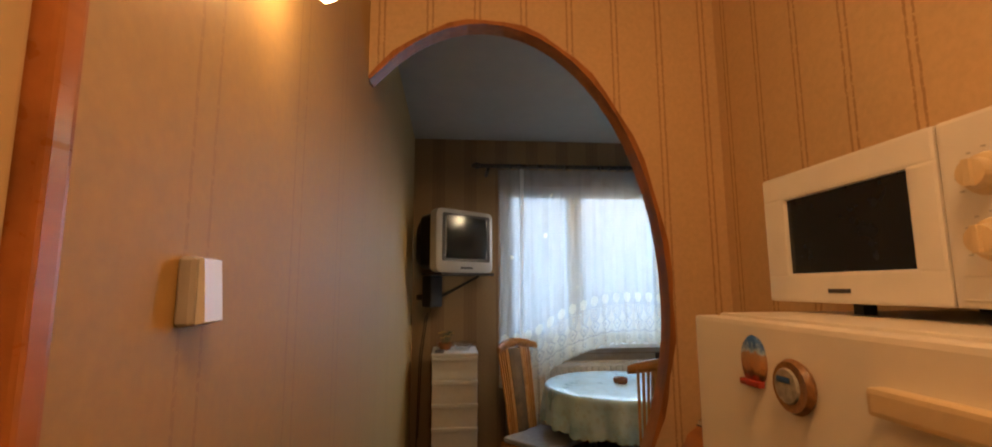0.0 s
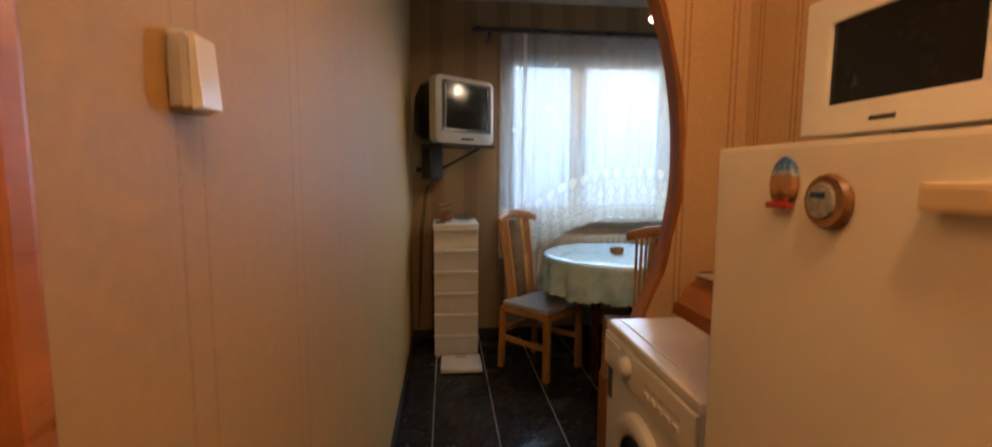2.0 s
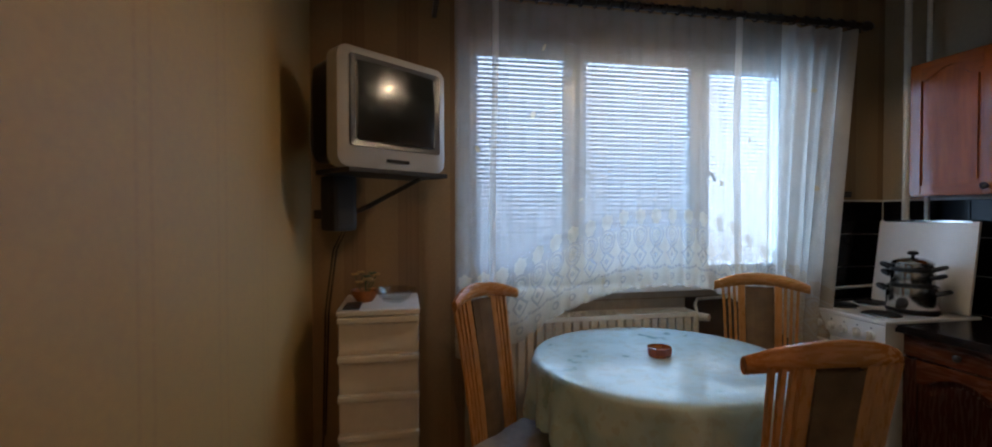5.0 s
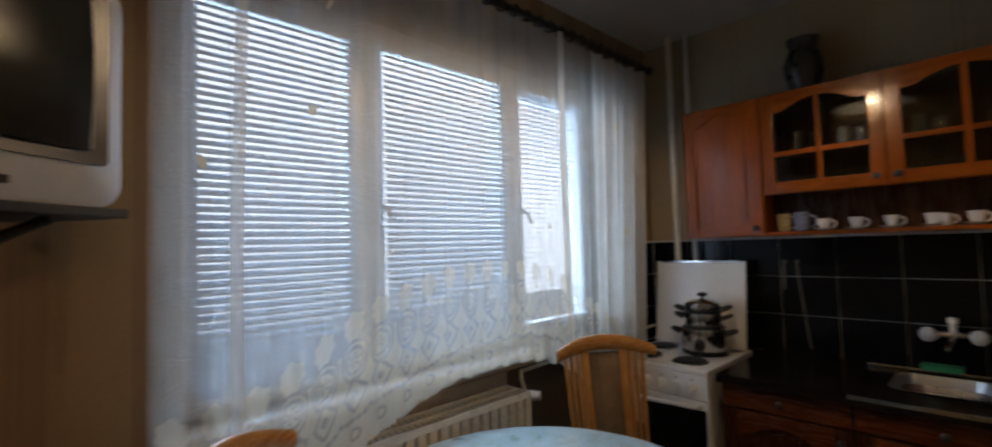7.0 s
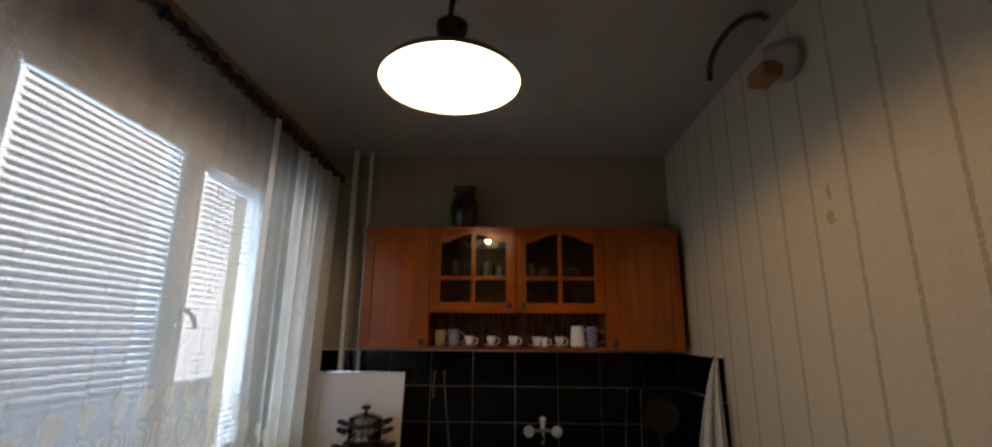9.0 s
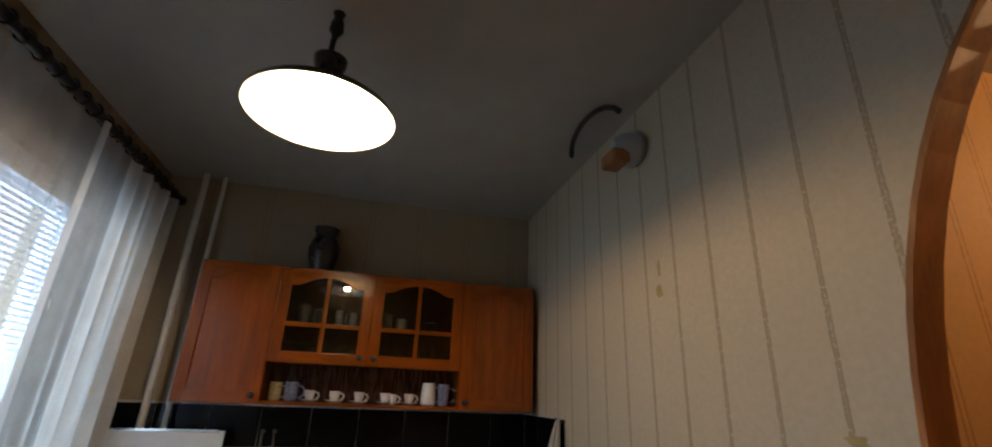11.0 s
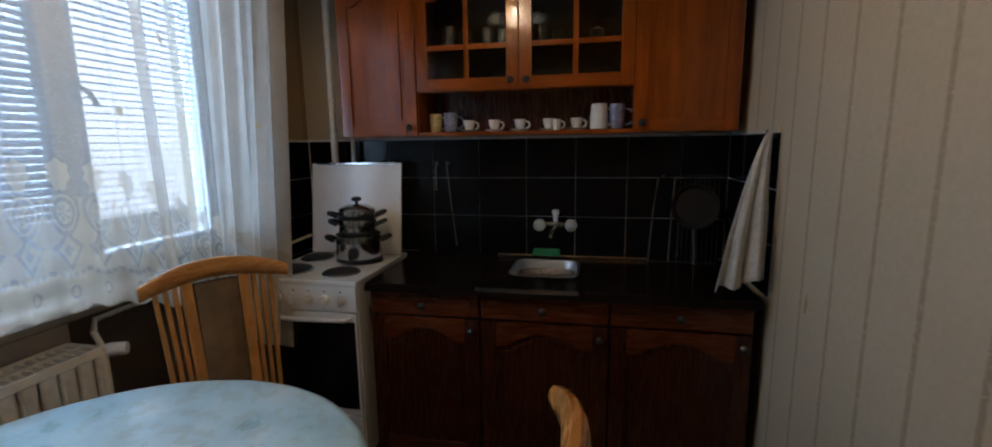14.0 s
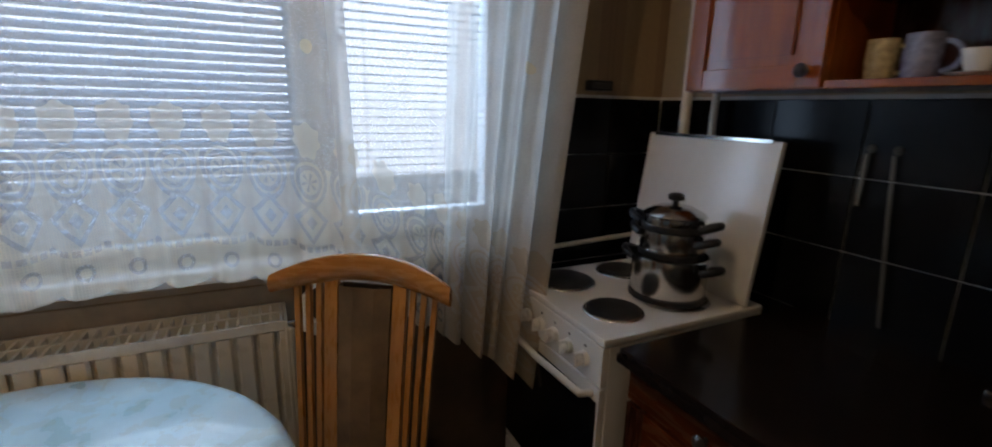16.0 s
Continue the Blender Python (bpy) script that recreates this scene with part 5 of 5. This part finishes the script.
two = tagged(part("towel", tw, M_TOWEL), "grey-white cotton towel hanging in folds from a hook", "towel")
for f in two.data.polygons:
    f.use_smooth = True
sd = two.modifiers.new("thick", "SOLIDIFY")
sd.thickness = 0.005

# ---- crockery and small kitchen things ----
def cup(name, r0, r1, h, mat, label, y, x=3.37, side=-1, z=UZ0 + 0.018, cat="cup"):
    c = thing(name, label, cat, pose(x, y, z, 0, 0, 0), group="cups on the shelf")
    part("body", lathe([(0, 0.003), (r0 * 0.8, 0), (r0, 0.006), ((r0 + r1) / 2 * 1.05, h * 0.5), (r1, h), (r1 - 0.003, h), (r0 - 0.004, 0.012), (0, 0.009)], 20), mat, c, smooth=True)
    pts = [(0, side * (r1 + 0.001 + 0.34 * h * math.sin(t)), h * (0.5 + 0.32 * math.cos(t))) for t in [math.pi * k / 8 for k in range(9)]]
    part("handle", tube(pts, 0.0035 + 0.02 * h, 6), mat, c, smooth=True)
    return c


def saucer(y, x=3.37):
    o = part("saucer", lathe([(0, 0.002), (0.02, 0), (0.03, 0.003), (0.05, 0.010), (0.048, 0.011), (0.02, 0.004), (0, 0.004)], 22), M_CHINA, smooth=True)
    o.matrix_world = pose(x, y, UZ0 + 0.018)
    tagged(o, "small white china saucer on the shelf", "saucer", "saucers on the shelf")


cup("mug", 0.028, 0.03, 0.088, M_CHINAGOLD, "tall white mug with yellow flowers", 4.715, side=-1)
cup("mug", 0.031, 0.033, 0.092, M_CHINABLUE, "tall blue and violet painted mug", 4.640, side=-1)
for y in (4.548, 4.424, 4.300, 4.165, 4.038):
    saucer(y)
    cup("espresso_cup", 0.018, 0.028, 0.05, M_CHINA, "little white espresso cup on its saucer", y, z=UZ0 + 0.023, side=-1)
cup("cream_jug", 0.016, 0.018, 0.05, M_CHINA, "tiny white cream jug beside the cups", 4.125, x=3.33, side=-1, cat="jug")
cup("jug", 0.042, 0.035, 0.115, M_CHINA, "white china jug with a handle", 3.935, side=-1, cat="jug")
cup("mug", 0.03, 0.034, 0.112, M_CHINABLUE, "tall white mug with blue painting", 3.855, side=-1)

for y, r, h in ((4.64, 0.035, 0.10), (4.56, 0.03, 0.075), (4.45, 0.032, 0.085), (4.375, 0.034, 0.075), (4.20, 0.036, 0.085), (4.12, 0.036, 0.06), (3.95, 0.03, 0.05)):
    u = thing("metal_canister", "shiny metal pot behind the cabinet glass", "canister", pose(3.39, y, UG + 0.207), group="canisters in the cabinet")
    part("body", lathe([(0, 0.002), (r, 0), (r, h), (r + 0.003, h + 0.002), (r * 0.5, h + 0.012), (0, h + 0.014)], 18), M_STEEL if r > 0.031 else M_BLACK, u, smooth=True)
    part("lid_knob", lathe([(0.004, h + 0.012), (0.008, h + 0.02), (0, h + 0.024)], 8), M_BLACK, u)
M_TUMB = glass("tumbler_glass", (0.86, 0.88, 0.88), 0.02)
for y in (4.69, 4.63, 4.57, 4.47, 4.40, 4.20, 4.13, 4.06, 3.97, 3.90, 3.85):
    o = part("tumbler", lathe([(0, 0.002), (0.02, 0), (0.027, 0.075), (0.025, 0.075), (0.018, 0.006), (0, 0.006)], 14), M_TUMB, smooth=True)
    o.matrix_world = pose(3.36, y, UG + 0.017)
    tagged(o, "clear drinking glass on the cabinet's lower shelf", "glass", "glasses in the cabinet")

vs = part("vase", lathe([(0, 0.003), (0.055, 0), (0.06, 0.015), (0.082, 0.09), (0.088, 0.14), (0.075, 0.185), (0.058, 0.215), (0.062, 0.24), (0.072, 0.268), (0.066, 0.268), (0.05, 0.22), (0.05, 0.15), (0, 0.14)], 28), M_CLAY, smooth=True)
vs.matrix_world = pose(3.385, 4.595, UZ1 + 0.001)
tagged(vs, "dark glazed clay vase on top of the cabinets", "vase")

# utensils and wires on the tiles
M_TARN = plain("tarnished_steel", (0.20, 0.17, 0.13), 0.4, 0.6)


def utensil(label, pts, r, blade=None):
    u = thing("hanging_utensil", label, "utensil", group="utensils on the tiles")
    part("handle", tube(pts, r, 6), M_TARN, u)
    part("peg", lathe([(0, 0), (0.012, 0), (0.009, 0.006), (0, 0.010)], 10, m=pose(EX - 0.010, pts[0][1], pts[0][2] + 0.012, 0, -90, 0)), M_TARN, u)
    if blade:
        part("blade", blade, M_STEEL, u)


utensil("long thin steel ladle handle hanging on the tiles", [(3.475, 4.70, 1.31), (3.475, 4.685, 1.15), (3.47, 4.655, 0.89)], 0.0045)
utensil("short steel knife hanging on the tiles", [(3.475, 4.757, 1.31), (3.475, 4.76, 1.18)], 0.006)
rk = thing("dish_rack", "dark wire dish rack leaning in the worktop's corner", "dish rack")
for y0, y1 in ((3.70, 3.66), (3.61, 3.585)):
    part("side_wire", tube([(3.36, y0, BT + 0.002), (3.40, (y0 + y1) / 2, 1.10), (3.42, y1, 1.245), (3.43, y1 - 0.03, 1.262)], 0.004, 6), M_TARN, rk)
part("top_wire", tube([(3.42, 3.66, 1.25), (3.43, 3.50, 1.262), (3.43, 3.37, 1.258)], 0.004, 6), M_SOOT, rk)
part("foot_wire", tube([(3.36, 3.70, BT + 0.006), (3.36, 3.40, BT + 0.006)], 0.004, 6), M_SOOT, rk)
for k in range(9):
    part("rack_wire", tube([(3.37, 3.40 + 0.022 * k, BT + 0.006), (3.428, 3.39 + 0.021 * k, 1.26)], 0.002, 5), M_SOOT, rk)
pn = thing("frying_pan", "dark frying pan standing in the dish rack", "pan")
part("dish", lathe([(0, 0), (0.085, 0), (0.105, 0.03), (0.10, 0.03), (0.083, 0.005), (0, 0.005)], 28, m=pose(3.40, 3.50, 1.12, 0, -80, 0)), plain("worn_pan", (0.009, 0.006, 0.005), 0.65), pn, smooth=True)
part("handle", tube([(3.37, 3.50, 1.02), (3.345, 3.50, 0.93), (3.335, 3.50, BT + 0.004)], 0.010, 8), M_BLACK, pn)
so = thing("wall_socket", "dark socket on the corner tiles above the cooker", "socket")
part("plate", bbox(3.14, 3.24, NY - 0.035, NY - 0.009, 1.465, 1.50, 0.005), M_BLACK, so)
part("pin_cover", bbox(3.15, 3.23, NY - 0.039, NY - 0.034, 1.473, 1.492, 0.002), M_GREY, so)

# ---- tiles, last ----
def tiles(parent, make, u0, u1, v0, v1, du, dv, su, sv, gap):
    """Lay tiles over a rectangle on a grid that runs through (su, sv); equal sizes share a mesh."""
    store = {}
    a = su + du * math.floor((u0 - su) / du)
    while a < u1 - 0.01:
        b = sv + dv * math.floor((v0 - sv) / dv)
        while b < v1 - 0.01:
            p, q, r, s = max(a, u0) + gap, min(a + du, u1) - gap, max(b, v0) + gap, min(b + dv, v1) - gap
            if q - p > 0.012 and s - r > 0.012:
                key = (round(q - p, 3), round(s - r, 3))
                bm, at, mat = make(q - p, s - r, (p + q) / 2, (r + s) / 2)
                if key in store:
                    bm.free()
                    o = new("tile", store[key])
                    o.parent = parent
                else:
                    o = part("tile", bm, mat, parent)
                    store[key] = o.data
                o.location = at
                o.rotation_euler = (random.uniform(-0.002, 0.002), random.uniform(-0.002, 0.002), 0)
            b += dv
        a += du


def ftile(w, h, u, v):
    return bbox(-w / 2, w / 2, -h / 2, h / 2, -0.008, 0.0, 0.0015, seg=1), (u, v, 0), M_FLOOR


def etile(w, h, u, v):
    return bbox(-0.004, 0.004, -w / 2, w / 2, -h / 2, h / 2, 0.0015, seg=1), (EX - 0.007, u, v), M_TILE


def ntile(w, h, u, v):
    return bbox(-w / 2, w / 2, -0.004, 0.004, -h / 2, h / 2, 0.0015, seg=1), (u, NY - 0.007, v), M_TILE


def stile_(w, h, u, v):
    return bbox(-w / 2, w / 2, -0.004, 0.004, -h / 2, h / 2, 0.0015, seg=1), (u, SY1 + 0.007, v), M_TILE


fl = tagged(thing("floor_tiling", "black speckled square floor tiles with pale joints", "floor tiles"), kind="structure")
tiles(fl, ftile, LX, RX, BY, SY0, 0.338, 0.345, 0.72, 4.075, 0.0035)
tiles(fl, ftile, LX, EX, SY0, NY, 0.338, 0.345, 0.72, 4.075, 0.0035)
bk = tagged(thing("wall_tiling", "glossy black wall tiles behind the worktop and cooker", "wall tiles"), kind="structure")
TT = 1.452
tiles(bk, etile, SY1 + 0.012, NY - 0.012, 0.46, TT, 0.2465, 0.1965, 4.288, 1.05, 0.0017)
tiles(bk, ntile, 2.93, EX - 0.012, 0.46, TT, 0.2465, 0.1965, 3.26, 1.05, 0.0017)
tiles(bk, stile_, 2.89, EX - 0.012, 0.86, TT, 0.2465, 0.1965, 3.26, 1.05, 0.0017)
structure("tile_bed", bbox(EX - 0.004, EX + 0.001, SY1, NY, 0.46, TT), M_GROUT, "pale grout behind the black tiles", "grout")
structure("tile_bed_2", bbox(2.93, EX - 0.004, NY - 0.004, NY + 0.001, 0.46, TT), M_GROUT, "pale grout behind the black tiles", "grout")
structure("tile_bed_3", bbox(2.89, EX - 0.004, SY1 - 0.001, SY1 + 0.004, 0.86, TT), M_GROUT, "pale grout behind the black tiles", "grout")
